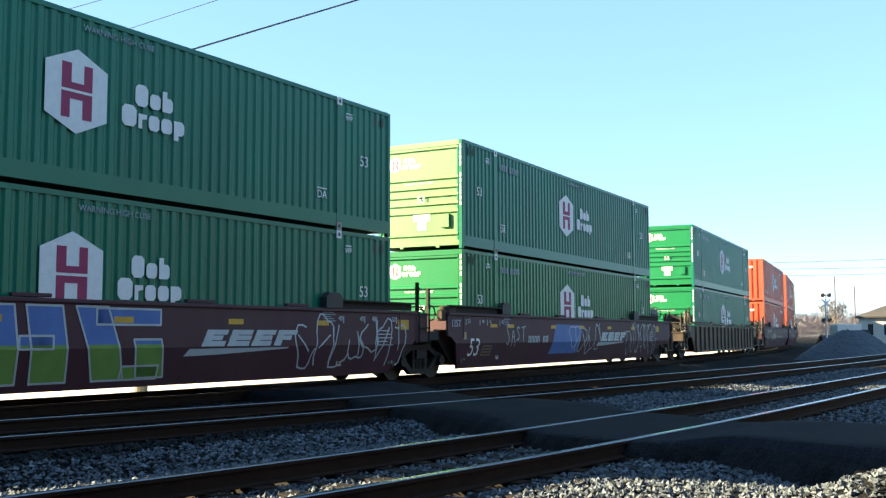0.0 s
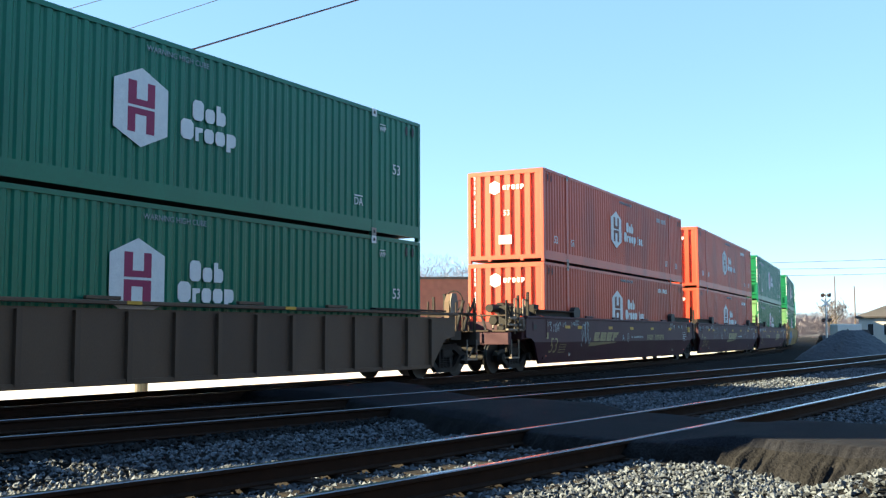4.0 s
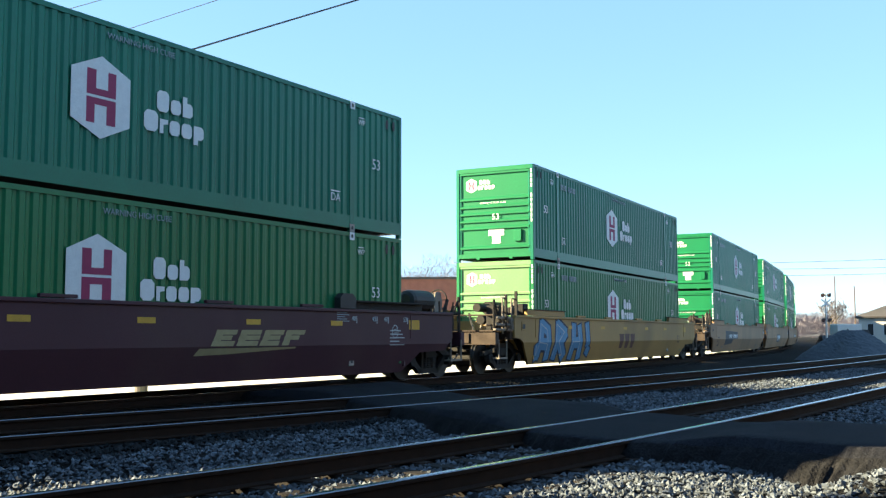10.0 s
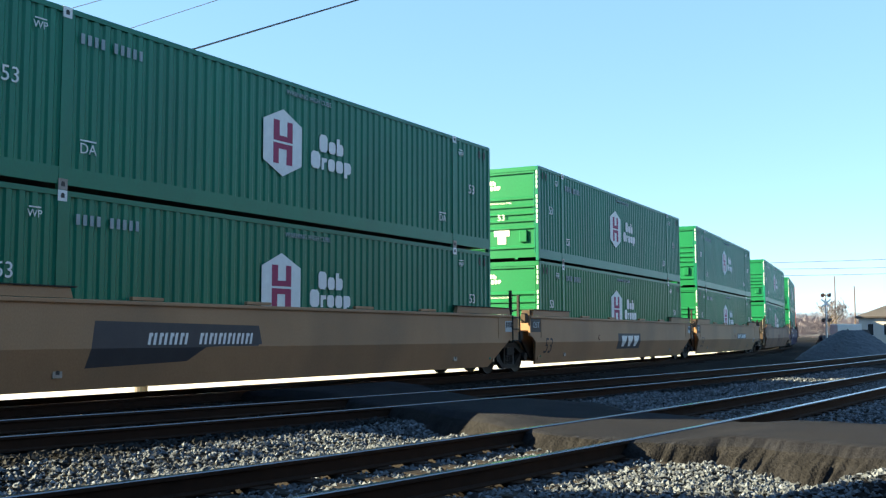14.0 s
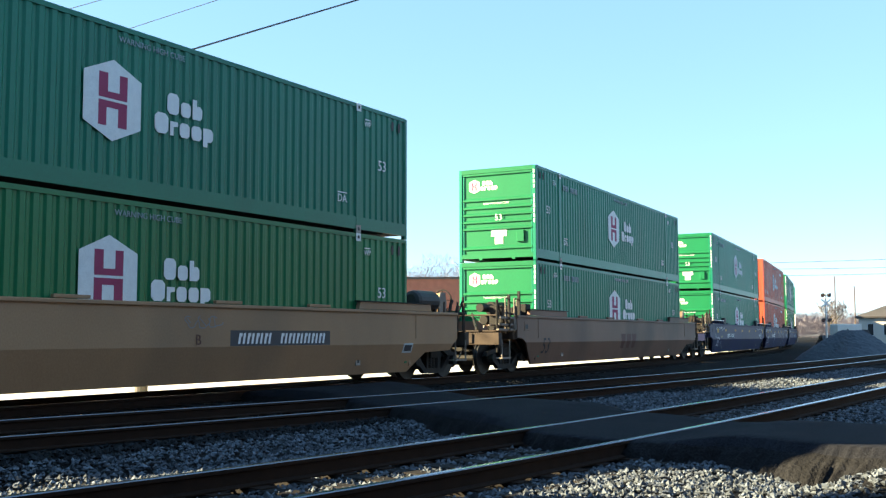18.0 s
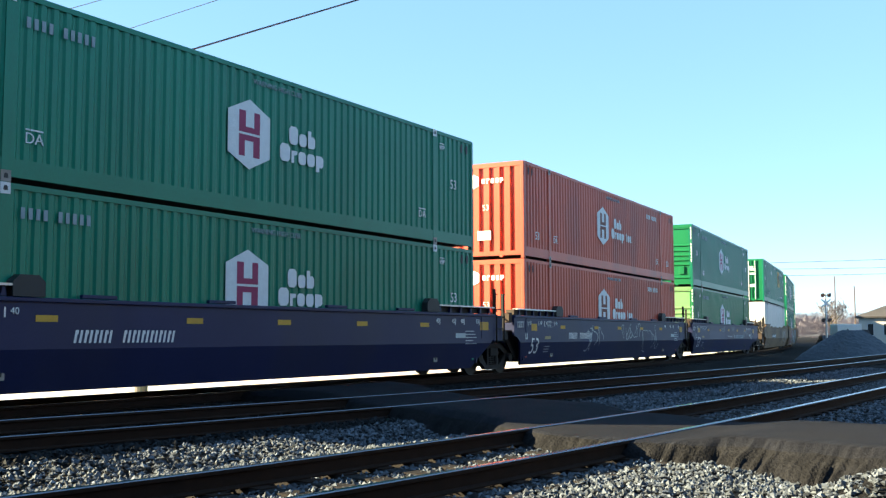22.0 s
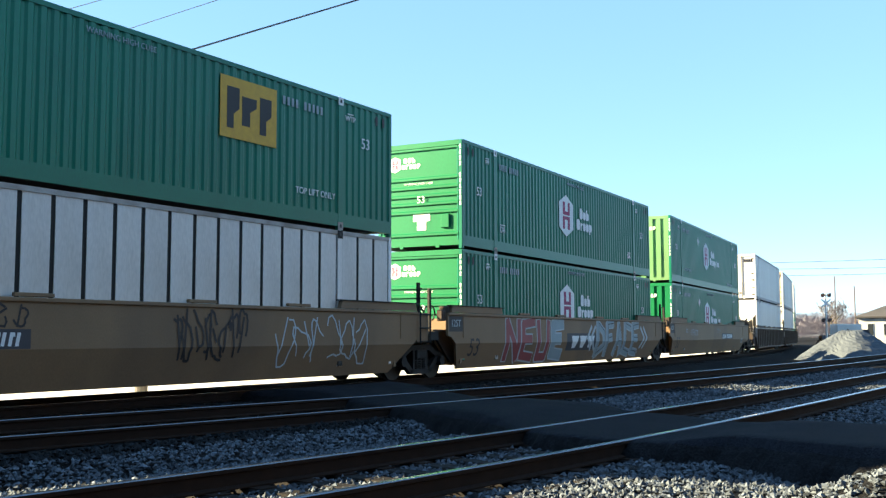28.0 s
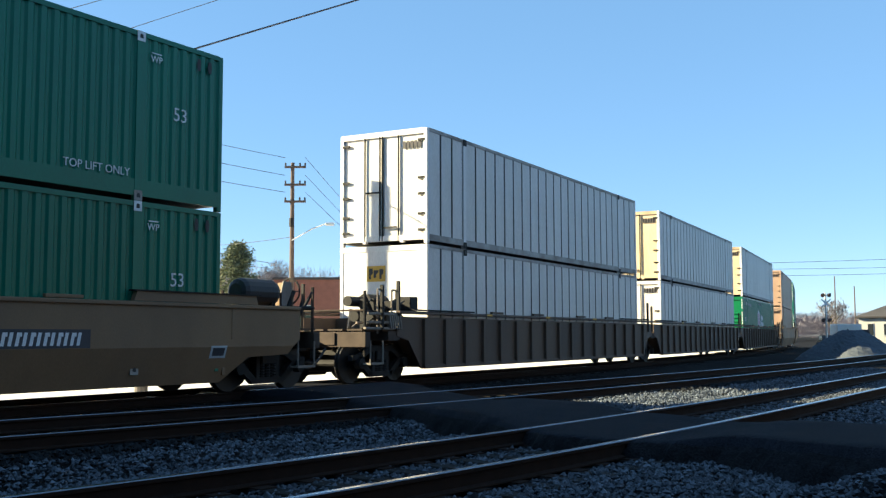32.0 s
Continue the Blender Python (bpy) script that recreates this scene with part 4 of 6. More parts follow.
def stroke(pts, w):
    out = []
    for (ax, az), (bx, bz) in zip(pts, pts[1:]):
        d = math.hypot(bx - ax, bz - az) or 1
        nx, nz = -(bz - az) / d * w / 2, (bx - ax) / d * w / 2
        ex, ez = (bx - ax) / d * w * 0.3, (bz - az) / d * w * 0.3
        out.append([(ax - ex + nx, az - ez + nz), (ax - ex - nx, az - ez - nz), (bx + ex - nx, bz + ez - nz), (bx + ex + nx, bz + ez + nz)])
    return out


def scrawl(seed, x0, x1, z0, z1, loops, w):
    """Loose looping spray lines."""
    rng = random.Random(seed)
    out = []
    step = (x1 - x0) / loops
    for k in range(loops):
        cx, cz = x0 + step * (k + 0.5), (z0 + z1) / 2 + rng.uniform(-0.1, 0.1) * (z1 - z0)
        rx, rz = step * rng.uniform(0.40, 0.62), (z1 - z0) * rng.uniform(0.30, 0.48)
        a0, a1, tilt = rng.uniform(0, 6.28), rng.uniform(3.0, 6.0), rng.uniform(-0.3, 0.3)
        pts = []
        for i in range(13):
            a = a0 + a1 * i / 12
            r = 1 + 0.25 * math.sin(3 * a + k)
            px, pz = rx * r * math.cos(a), rz * r * math.sin(a)
            pts.append((cx + px + tilt * pz, min(z1, max(z0, cz + pz))))
        out += stroke(pts, w)
        out += stroke([(cx + rng.uniform(-rx, rx), z0 + (z1 - z0) * rng.uniform(0.0, 0.4)), (cx + rng.uniform(-rx, rx), z0 + (z1 - z0) * rng.uniform(0.6, 1.0))], w)
    return out


def slab(x0, x1, z0, z1, lean=0.0):
    return [(x0, z0), (x1, z0), (x1 + lean, z1), (x0 + lean, z1)]


def railway_mark(c, x0, x1, ink):
    """Four slanted stepped blocks over a long wedge, in place of a railway's name."""
    w = (x1 - x0 - 0.30) / 4
    cuts = (((0.0, 0.94), (0.0, 0.80), (0.0, 1.0)), ((0.0, 0.98), (0.0, 1.0), (0.02, 1.0)), ((0.06, 1.0), (0.10, 0.90), (0.0, 0.94)), ((0.0, 1.0), (0.0, 0.78), (0.0, 0.36)))
    for k in range(4):
        a = x0 + 0.22 + k * w
        polys = []
        for (u, v), z0, z1 in zip(cuts[k], (1.08, 0.98, 0.87), (1.17, 1.065, 0.965)):
            d = (z0 - 0.87) * 0.55
            polys.append(slab(a + u * w * 0.9 + d, a + v * w * 0.9 + d, z0, z1, (z1 - z0) * 0.55))
        polys.append(slab(a + 0.02, a + 0.02 + w * 0.28, 0.87, 1.17, 0.16))
        paint_on(c, "mark_block", polys, ink)
    paint_on(c, "mark_wedge", [[(x0 - 0.16, 0.70), (x0 + 0.65, 0.72), (x1 - 0.3, 0.81), (x1 - 0.26, 0.84), (x0 - 0.05, 0.83)]], ink)


def number_row(c, x0, x1, z, h, n, ink, lift=0.005, blank=4):
    w = (x1 - x0) / n
    for k in range(n):
        if k != blank:
            a = x0 + k * w
            polys = [slab(a, a + w * 0.25, z - h / 2, z + h / 2, 0.04), slab(a + w * 0.5, a + w * 0.75, z - h / 2, z + h / 2, 0.04), slab(a + w * 0.25, a + w * 0.5, z + h / 2 - 0.06, z + h / 2, 0.0)]
            paint_on(c, "number_bar", polys, ink, lift)


CAR_LOOKS = dict(yellow="ochre yellow steel well car with blue graffiti", maroon="dark maroon steel well car", tan="dusty yellow-tan steel well car", umber="dusty umber-brown steel well car with graffiti", brown="dusty brown steel well car", navy="navy blue steel well car", ribbed="rust-brown well car with ribbed sides")


def well_car(style, lead_coupled, tail_coupled, tank_end=False):
    paint = {"ribbed": "ribpaint", "yellow": "yellowcar"}.get(style, style)
    c = thing("well_car", CAR_LOOKS[style], "rail car", "well cars of the train")
    lead, tail = bool(lead_coupled), bool(tail_coupled)
    xl, xt = (9.80 if lead else 9.12), (10.20 if tail else 8.97)
    for side in (-1, 1):
        if style == "ribbed":
            def plate(bm):
                box(bm, -8.5, 8.5, *sorted((side * 1.30, side * 1.36)), 0.30, 1.5)
                prism(bm, [(-8.5, 0.30), (-8.5, 1.5), (-9.6, 1.5), (-9.6, 1.05), (-9.1, 0.95)], 1, *sorted((side * 1.30, side * 1.36)))
                prism(bm, [(8.5, 0.30), (8.5, 1.5), (9.6, 1.5), (9.6, 1.05), (9.1, 0.95)], 1, *sorted((side * 1.30, side * 1.36)))
            piece("side_wall", ("ribbed_wall", side), plate, paint, c)
            for i in range(17):
                def rib(bm):
                    box(bm, -0.05, 0.05, *sorted((side * 1.36, side * 1.44)), 0.32, 1.46)
                piece("rib", ("car_rib", side), rib, paint, c, pose(-8.4 + i * 1.05, 0, 0))
            piece("bottom_chord", ("bottom_chord", side), lambda bm: box(bm, -8.4, 8.4, *sorted((side * 1.28, side * 1.42)), 0.27, 0.36), paint, c)
        else:
            piece("side_wall", ("side_wall", side, lead, tail), lambda bm: side_plate(bm, side, lead, tail), paint, c)
        piece("top_chord", ("top_chord", side, lead, tail, style == "ribbed"), lambda bm: (box(bm, -9.62 if style == "ribbed" else -xl, 9.62 if style == "ribbed" else xt, *sorted((side * 1.33, side * 1.46)), 1.56, 1.63), bevelled(bm, 0.012)), paint, c)
        if style != "ribbed":
            for x in (-1, 1):
                piece("end_web", ("end_web", side, x), lambda bm: prism(bm, [(x * 8.0, 0.32), (x * 8.5, 0.40), (x * 9.15, 0.95), (x * 9.15, 1.20), (x * 8.0, 1.20)], 1, *sorted((side * 1.08, side * 1.14))), "steel", c, label="black web plate inside the end")
        for x in (-1, 1):
            a, b = sorted((x * 5.95, x * 8.95))
            if style in ("maroon", "navy") and side > 0:
                continue
            if style in ("maroon", "navy"):
                bar = "galv" if style == "navy" else "steel"
                piece("cover_bar", ("cover_bar", side, x, bar), lambda bm: box(bm, a, b, *sorted((side * 1.30, side * 1.46)), 1.79, 1.825), bar, c, label="flat steel bar above the side")
                for k in range(6 if style == "navy" else 0):
                    piece("bar_post", ("bar_post", side, style), lambda bm: prism(bm, [(-0.05, 1.64), (0.05, 1.64), (0.02, 1.79), (-0.02, 1.79)], 1, *sorted((side * 1.36, side * 1.42))), paint, c, pose(a + 0.2 + k * 0.52, 0, 0))
                piece("bar_backing", ("bar_backing", side, x), lambda bm: box(bm, a + 0.05, b - 0.05, *sorted((side * 1.31, side * 1.34)), 1.64, 1.79), "steel", c)
                piece("guide_block", ("guide_block", side), lambda bm: prism(bm, [(-0.28, 1.64), (0.28, 1.64), (0.28, 1.86), (0.16, 1.96), (-0.16, 1.96), (-0.28, 1.86)], 1, *sorted((side * 1.31, side * 1.47))), "black", c, pose(x * 5.75, 0, 0), "black guide block")
            else:
                def cover(bm):
                    prism(bm, [(a, 1.64), (b, 1.64), (b - 0.06, 1.80), (a + 0.06, 1.80)], 1, *sorted((side * 1.34, side * 1.44)))
                if style != "ribbed":
                    piece("cover_plate", ("cover_plate", side, x, style), cover, paint, c)
                piece("cover_lip", ("cover_lip", side, x, style == "ribbed"), lambda bm: box(bm, a - 0.02, b + 0.05, *sorted((side * 1.32, side * 1.47)), *((1.803, 1.825) if style != "ribbed" else (1.643, 1.68))), "steel", c, label="dark rusty lip")
            if style != "ribbed":
                piece("panel_seam", ("panel_seam", side, style), lambda bm: box(bm, -0.02, 0.02, *sorted((side * 1.415, side * 1.432)), 1.0, 1.55), paint, c, pose(x * 8.28, 0, 0))
    piece("well_floor", ("well_floor", style), lambda bm: box(bm, -8.2, 8.2, -1.22, 1.22, 0.30, 0.411), paint, c)
    for x, cpl in ((-1, lead_coupled), (1, tail_coupled)):
        piece("bulkhead", ("bulkhead", x, style), lambda bm: box(bm, *sorted((x * 8.16, x * 8.24)), -1.3, 1.3, 0.35, 1.5), paint, c)
        end = 10.95 if cpl else 9.62
        piece("end_platform", ("end_platform", x, cpl, style, "b"), lambda bm: (box(bm, *sorted((x * 8.25, x * end)), -0.55, 0.55, 0.86, 1.12), box(bm, *sorted((x * 9.45, x * 9.95)), -1.34, 1.34, 0.95, 1.16)), "steel" if not cpl else paint if style in ("maroon", "navy") else "deck", c)
        def deck(bm):
            for i in range(5):
                a, b = sorted((x * 8.4, x * (end - 0.05)))
                box(bm, a, b, -1.25 + i * 0.52, -0.85 + i * 0.52, 1.17, 1.21)
        piece("deck_grating", ("deck_grating", x, cpl), deck, "deck", c)
        for y in (-1.36, 1.36) if (cpl and x < 0) or (not cpl and x > 0) else ():
            for k, dx in enumerate((9.12, 9.62) if x > 0 else (9.55, 10.25)):
                def post(bm):
                    box(bm, -0.035, 0.035, -0.035, 0.035, 1.2, 2.32 - 0.12 * k)
                piece("stanchion", ("stanchion", k), post, "steel", c, pose(x * dx, y, 0))
        if cpl:
            def brace(bm):
                rod(bm, (x * 10.1, -1.25, 1.15), (x * 10.8, -1.25, 1.95), 0.035, 6)
                rod(bm, (x * 10.8, -1.25, 0.6), (x * 10.8, -1.25, 2.05), 0.035, 6)
                rod(bm, (x * 10.1, -1.25, 1.6), (x * 10.8, -1.25, 1.6), 0.025, 6)
            piece("grab_rail", ("grab_rail", x), brace, "steel", c)
            piece("grab_rail", ("grab_rail_far", x), lambda bm: (rod(bm, (x * 10.8, 1.25, 0.6), (x * 10.8, 1.25, 2.05), 0.035, 6), rod(bm, (x * 10.8, -1.25, 1.62), (x * 10.8, 1.25, 1.62), 0.022, 6)), "deck", c)
            piece("end_beam", ("end_beam", x, style), lambda bm: (box(bm, *sorted((x * 10.72, x * 10.92)), -1.36, 1.36, 0.80, 1.14), bevelled(bm, 0.015)), paint if style in ("maroon", "navy") else "deck", c)
            piece("coupler", ("coupler", x), lambda bm: (box(bm, *sorted((x * 10.9, x * 11.55)), -0.09, 0.09, 0.78, 0.96), box(bm, *sorted((x * 11.5, x * 11.85)), -0.19, 0.17, 0.72, 1.02), bevelled(bm, 0.02)), "steel", c)
            piece("step", ("step", x), lambda bm: (box(bm, *sorted((x * 10.2, x * 10.75)), -1.38, -1.18, 0.42, 0.46), rod(bm, (x * 10.22, -1.36, 0.44), (x * 10.22, -1.36, 0.95), 0.02, 6), rod(bm, (x * 10.73, -1.36, 0.44), (x * 10.73, -1.36, 0.95), 0.02, 6)), "pipe", c)
            def hose(bm):
                pts = [(x * (11.0 + 0.75 * u), -0.35, 0.78 - 0.42 * math.sin(math.pi * u * 0.55)) for u in [i / 8 for i in range(9)]]
                for p, q in zip(pts, pts[1:]):
                    rod(bm, p, q, 0.025, 6)
            piece("air_hose", ("air_hose", x), hose, "black", c)
        else:
            for gx in (9.06, 9.50) if x > 0 and style != "ribbed" else ():
                piece("grab_iron", ("grab_iron", gx), lambda bm: rod(bm, (gx, -1.46, 0.86), (gx, -1.46, 1.62), 0.022, 6), "steel", c)
                piece("post_loop", ("post_loop", gx), lambda bm: (rod(bm, (gx + 0.06, -1.40, 1.72), (gx + 0.06, -1.40, 2.18), 0.014, 6), rod(bm, (gx + 0.06, -1.40, 2.18), (gx + 0.16, -1.40, 2.18), 0.014, 6), rod(bm, (gx + 0.06, -1.40, 1.72), (gx + 0.16, -1.40, 1.72), 0.014, 6)), "steel", c)
            if x > 0 and style != "ribbed":
                piece("end_plate", ("end_plate", style), lambda bm: (box(bm, 9.0, 9.52, -1.40, -1.34, 0.90, 1.60), bevelled(bm, 0.01)), paint, c, label="grimy plate behind the side ladder")
                for k in range(3):
                    piece("ladder_rung", "ladder_rung", lambda bm: rod(bm, (9.04, -1.46, 0), (9.52, -1.46, 0), 0.018, 6), "steel", c, pose(0, 0, 0.92 + 0.32 * k))
            if x < 0 and style != "ribbed":
                def slack(bm):
                    for y, z in ((-1.1, 1.66), (-0.8, 1.58)):
                        pts = [(-9.75 + 0.16 * i, y + 0.05 * math.sin(2 * i), z + 0.14 * math.sin(0.9 * i)) for i in range(8)]
                        for p, q in zip(pts, pts[1:]):
                            rod(bm, p, q, 0.02, 5)
                piece("brake_hose", "slack_hose", slack, "black", c)
                piece("end_bracket", "end_bracket", lambda bm: (box(bm, -9.0, -8.6, -1.38, -1.1, 1.63, 1.80), box(bm, -9.3, -9.1, -1.36, -1.2, 1.42, 1.70), bevelled(bm, 0.02)), "deck", c)
    for x in (-4.4, -1.6, 1.9, 4.6):
        piece("guide_plate", ("guide_plate", style), lambda bm: (box(bm, -0.35, 0.35, -1.43, -1.35, 1.64, 1.70), bevelled(bm, 0.008)), paint, c, pose(x, 0, 0))
    if tail_coupled and style != "yellow":
        piece("hand_brake_stand", ("hand_brake_stand", style), lambda bm: prism(bm, [(10.35, 1.16), (10.75, 1.16), (10.75, 2.0), (10.66, 2.15), (10.48, 2.15), (10.35, 1.95)], 1, -0.75, -0.60), "darkspray" if style == "maroon" else paint, c)
        def brake_wheel(bm):
            pts = [(0.27 * math.cos(a * math.pi / 8), 0.27 * math.sin(a * math.pi / 8)) for a in range(17)]
            for (a, b), (p, q) in zip(pts, pts[1:]):
                rod(bm, (0, a, b), (0, p, q), 0.018, 6)
            for a in range(0, 16, 4):
                rod(bm, (0, 0, 0), (0, pts[a][0], pts[a][1]), 0.012, 5)
        piece("brake_plate", "brake_plate", lambda bm: prism(bm, [(-0.16, 0), (0.16, 0), (0.20, 0.3), (0.12, 0.55), (-0.12, 0.55), (-0.20, 0.3)], 1, -0.79, -0.765), "pipe", c, pose(10.55, 0, 1.62), "pale hand-brake plate")
        piece("brake_wheel", "brake_wheel", brake_wheel, "steel", c, pose(10.82, -0.62, 1.98))
    if tail_coupled:
        def tail_braces(bm):
            rod(bm, (9.75, -1.30, 1.18), (10.15, -1.30, 1.95), 0.045, 6)
            rod(bm, (10.15, -1.30, 1.18), (10.45, -1.30, 1.80), 0.045, 6)
            rod(bm, (9.6, -1.33, 1.62), (10.75, -1.33, 1.62), 0.028, 6)
            rod(bm, (9.6, 1.30, 1.62), (10.75, 1.30, 1.62), 0.028, 6)
        piece("end_brace", "end_brace", tail_braces, "steel", c)
        for k in range(4):
            piece("rail_post", "rail_post", lambda bm: rod(bm, (0, -1.33, 1.16), (0, -1.33, 1.90), 0.024, 6), "deck", c, pose(9.72 + 0.33 * k, 0, 0))
    if tank_end:
        def tank(bm):
            rings = [(9.05, 0.16), (9.10, 0.24), (9.2, 0.27), (10.0, 0.27), (10.1, 0.24), (10.15, 0.16)]
            for (xa, ra), (xb, rb) in zip(rings, rings[1:]):
                rod(bm, (xa, 0, 0), (xb, 0, 0), ra, 16, rb)
        piece("air_reservoir", "air_reservoir", tank, "black", c, pose(0, -0.75, 1.92), "black air tank")
        piece("tank_saddle", "tank_saddle", lambda bm: (box(bm, 9.2, 9.3, -0.95, -0.55, 1.2, 1.75), box(bm, 9.9, 10.0, -0.95, -0.55, 1.2, 1.75)), "steel", c)
    if lead_coupled:
        def pipes(bm):
            rod(bm, (-10.6, -0.9, 1.35), (-8.4, -0.9, 1.35), 0.03, 6)
            rod(bm, (-10.4, -1.1, 1.55), (-9.4, -1.1, 1.55), 0.025, 6)
            rod(bm, (-9.4, -1.1, 1.55), (-9.0, -1.2, 1.25), 0.025, 6)
            rod(bm, (-10.3, -0.6, 1.25), (-8.5, 0.2, 1.6), 0.03, 6)
        piece("brake_pipe", "brake_pipe", pipes, "pipe", c)
        piece("brake_cylinder", "brake_cylinder", lambda bm: (rod(bm, (-9.75, -0.55, 1.84), (-8.95, -0.55, 1.84), 0.19, 14), rod(bm, (-10.45, -0.55, 1.84), (-9.75, -0.55, 1.84), 0.12, 12), box(bm, -9.5, -9.3, -0.7, -0.4, 1.2, 1.7)), "steel", c)
        for px in (-10.35, -9.75):
            piece("hand_rail", "pale_hand_rail", lambda bm: (rod(bm, (0, -1.3, 1.1), (0, -1.3, 2.1), 0.022, 6), rod(bm, (0, -1.3, 2.1), (0.18, -1.3, 2.1), 0.022, 6), rod(bm, (0.18, -1.3, 2.1), (0.18, -1.3, 1.9), 0.022, 6)), "pipe", c, pose(px, 0, 0), "pale bent hand rail")
        for k, (z, xa, xb) in enumerate(((1.19, -10.9, -9.7), (1.33, -10.75, -9.75), (1.52, -10.8, -9.5))):
            piece("side_bar", ("side_bar", k), lambda bm: (box(bm, xa, xb, -1.36, -1.27, z, z + 0.06), bevelled(bm, 0.01)), "pipe", c, label="dull grey bar along the end platform")
        for k in range(6):
            piece("step_slat", "step_slat", lambda bm: prism(bm, [(0, 1.22), (0.045, 1.22), (-0.02, 1.52), (-0.065, 1.52)], 1, -1.40, -1.30), "pipe", c, pose(-9.93 + 0.09 * k, 0, 0))
        def cables(bm):
            for y, z, dx in ((-1.12, 1.75, 0.0), (-0.9, 1.62, 0.3), (-1.2, 1.42, -0.15)):
                pts = [(-10.5 + dx + 0.22 * i, y + 0.06 * math.sin(i * 1.7), z + 0.13 * math.sin(i * 1.1 + dx * 9)) for i in range(8)]
                for p, q in zip(pts, pts[1:]):
                    rod(bm, p, q, 0.022, 5)
        piece("brake_hose", "brake_hose", cables, "black", c)
        piece("pipe_bracket", "pipe_bracket", lambda bm: (box(bm, -10.25, -10.05, -1.15, -0.75, 1.2, 1.9), box(bm, -8.9, -8.55, -1.3, -0.9, 1.64, 1.98), box(bm, -9.6, -9.2, -1.2, -0.95, 1.64, 1.86), bevelled(bm, 0.02)), "steel", c)
        if style != "ribbed":
            piece("jacking_pocket", ("jacking_pocket", style), lambda bm: (box(bm, -9.33, -9.02, -1.432, -1.42, 1.20, 1.45), bevelled(bm, 0.004)), paint, c)
            piece("pocket_opening", "pocket_opening", lambda bm: box(bm, -9.27, -9.08, -1.436, -1.433, 1.25, 1.38), "black", c)
        piece("tie_rod", "tie_rod", lambda bm: (rod(bm, (-10.6, -1.0, 1.15), (-9.1, -1.1, 1.95), 0.05, 6), rod(bm, (-9.9, -0.2, 1.2), (-8.6, 0.6, 1.7), 0.04, 6)), "steel", c)
        piece("brake_valve", "brake_valve", lambda bm: (box(bm, -9.4, -8.9, -0.9, -0.3, 1.22, 1.62), rod(bm, (-10.1, -0.5, 1.5), (-9.4, -0.5, 1.5), 0.14, 12), bevelled(bm, 0.015)), "steel", c)
    return c


# stack by stack: upper, lower, car
CONSIST = [
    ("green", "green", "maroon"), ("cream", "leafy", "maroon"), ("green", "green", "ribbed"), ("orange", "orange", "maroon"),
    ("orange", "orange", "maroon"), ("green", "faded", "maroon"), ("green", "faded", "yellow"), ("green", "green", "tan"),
    ("green", "leafy", "tan"), ("green", "leafy", "tan"), ("sea", "sea", "brown"), ("sea", "sea", "navy"),
    ("orange", "orange", "navy"), ("green", "faded", "navy"), ("signed", "plain", "umber"), ("green", "green", "umber"),
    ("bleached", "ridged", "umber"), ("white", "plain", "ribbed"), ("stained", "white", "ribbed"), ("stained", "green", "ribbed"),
    ("tan", "tan", "tan"), ("green", "green", "tan")]

for s in (-32.1,):
    moves(well_car("maroon", False, False), s, 9.6, 0.0)
    moves(container("green"), s, 9.6, FLOOR)
    moves(container("green"), s, 9.6, FLOOR + HEIGHT + 0.006)
    truck(s + 9.72)

CARS = []
for i, (upper, lower, style) in enumerate(CONSIST):
    s = PLACES[i]
    car = well_car(style, (i - 1) in COUPLED, i in COUPLED, i in (1, 5, 9, 16))
    moves(car, s, 9.6, 0.0)
    CARS.append(car)
    moves(container(lower), s, 9.6, FLOOR)
    moves(container(upper), s, 9.6, FLOOR + HEIGHT + 0.006)
    if i in COUPLED:
        truck(s + 9.72)
        truck(PLACES[i + 1] - 9.72)
    elif i + 1 < len(PLACES):
        truck((s + PLACES[i + 1]) / 2)


CAR_LETTER = {8: -3.12, 9: 1.12}
REFLECTORS = (-5.4, -2.3, 0.15, 2.8, 5.4)


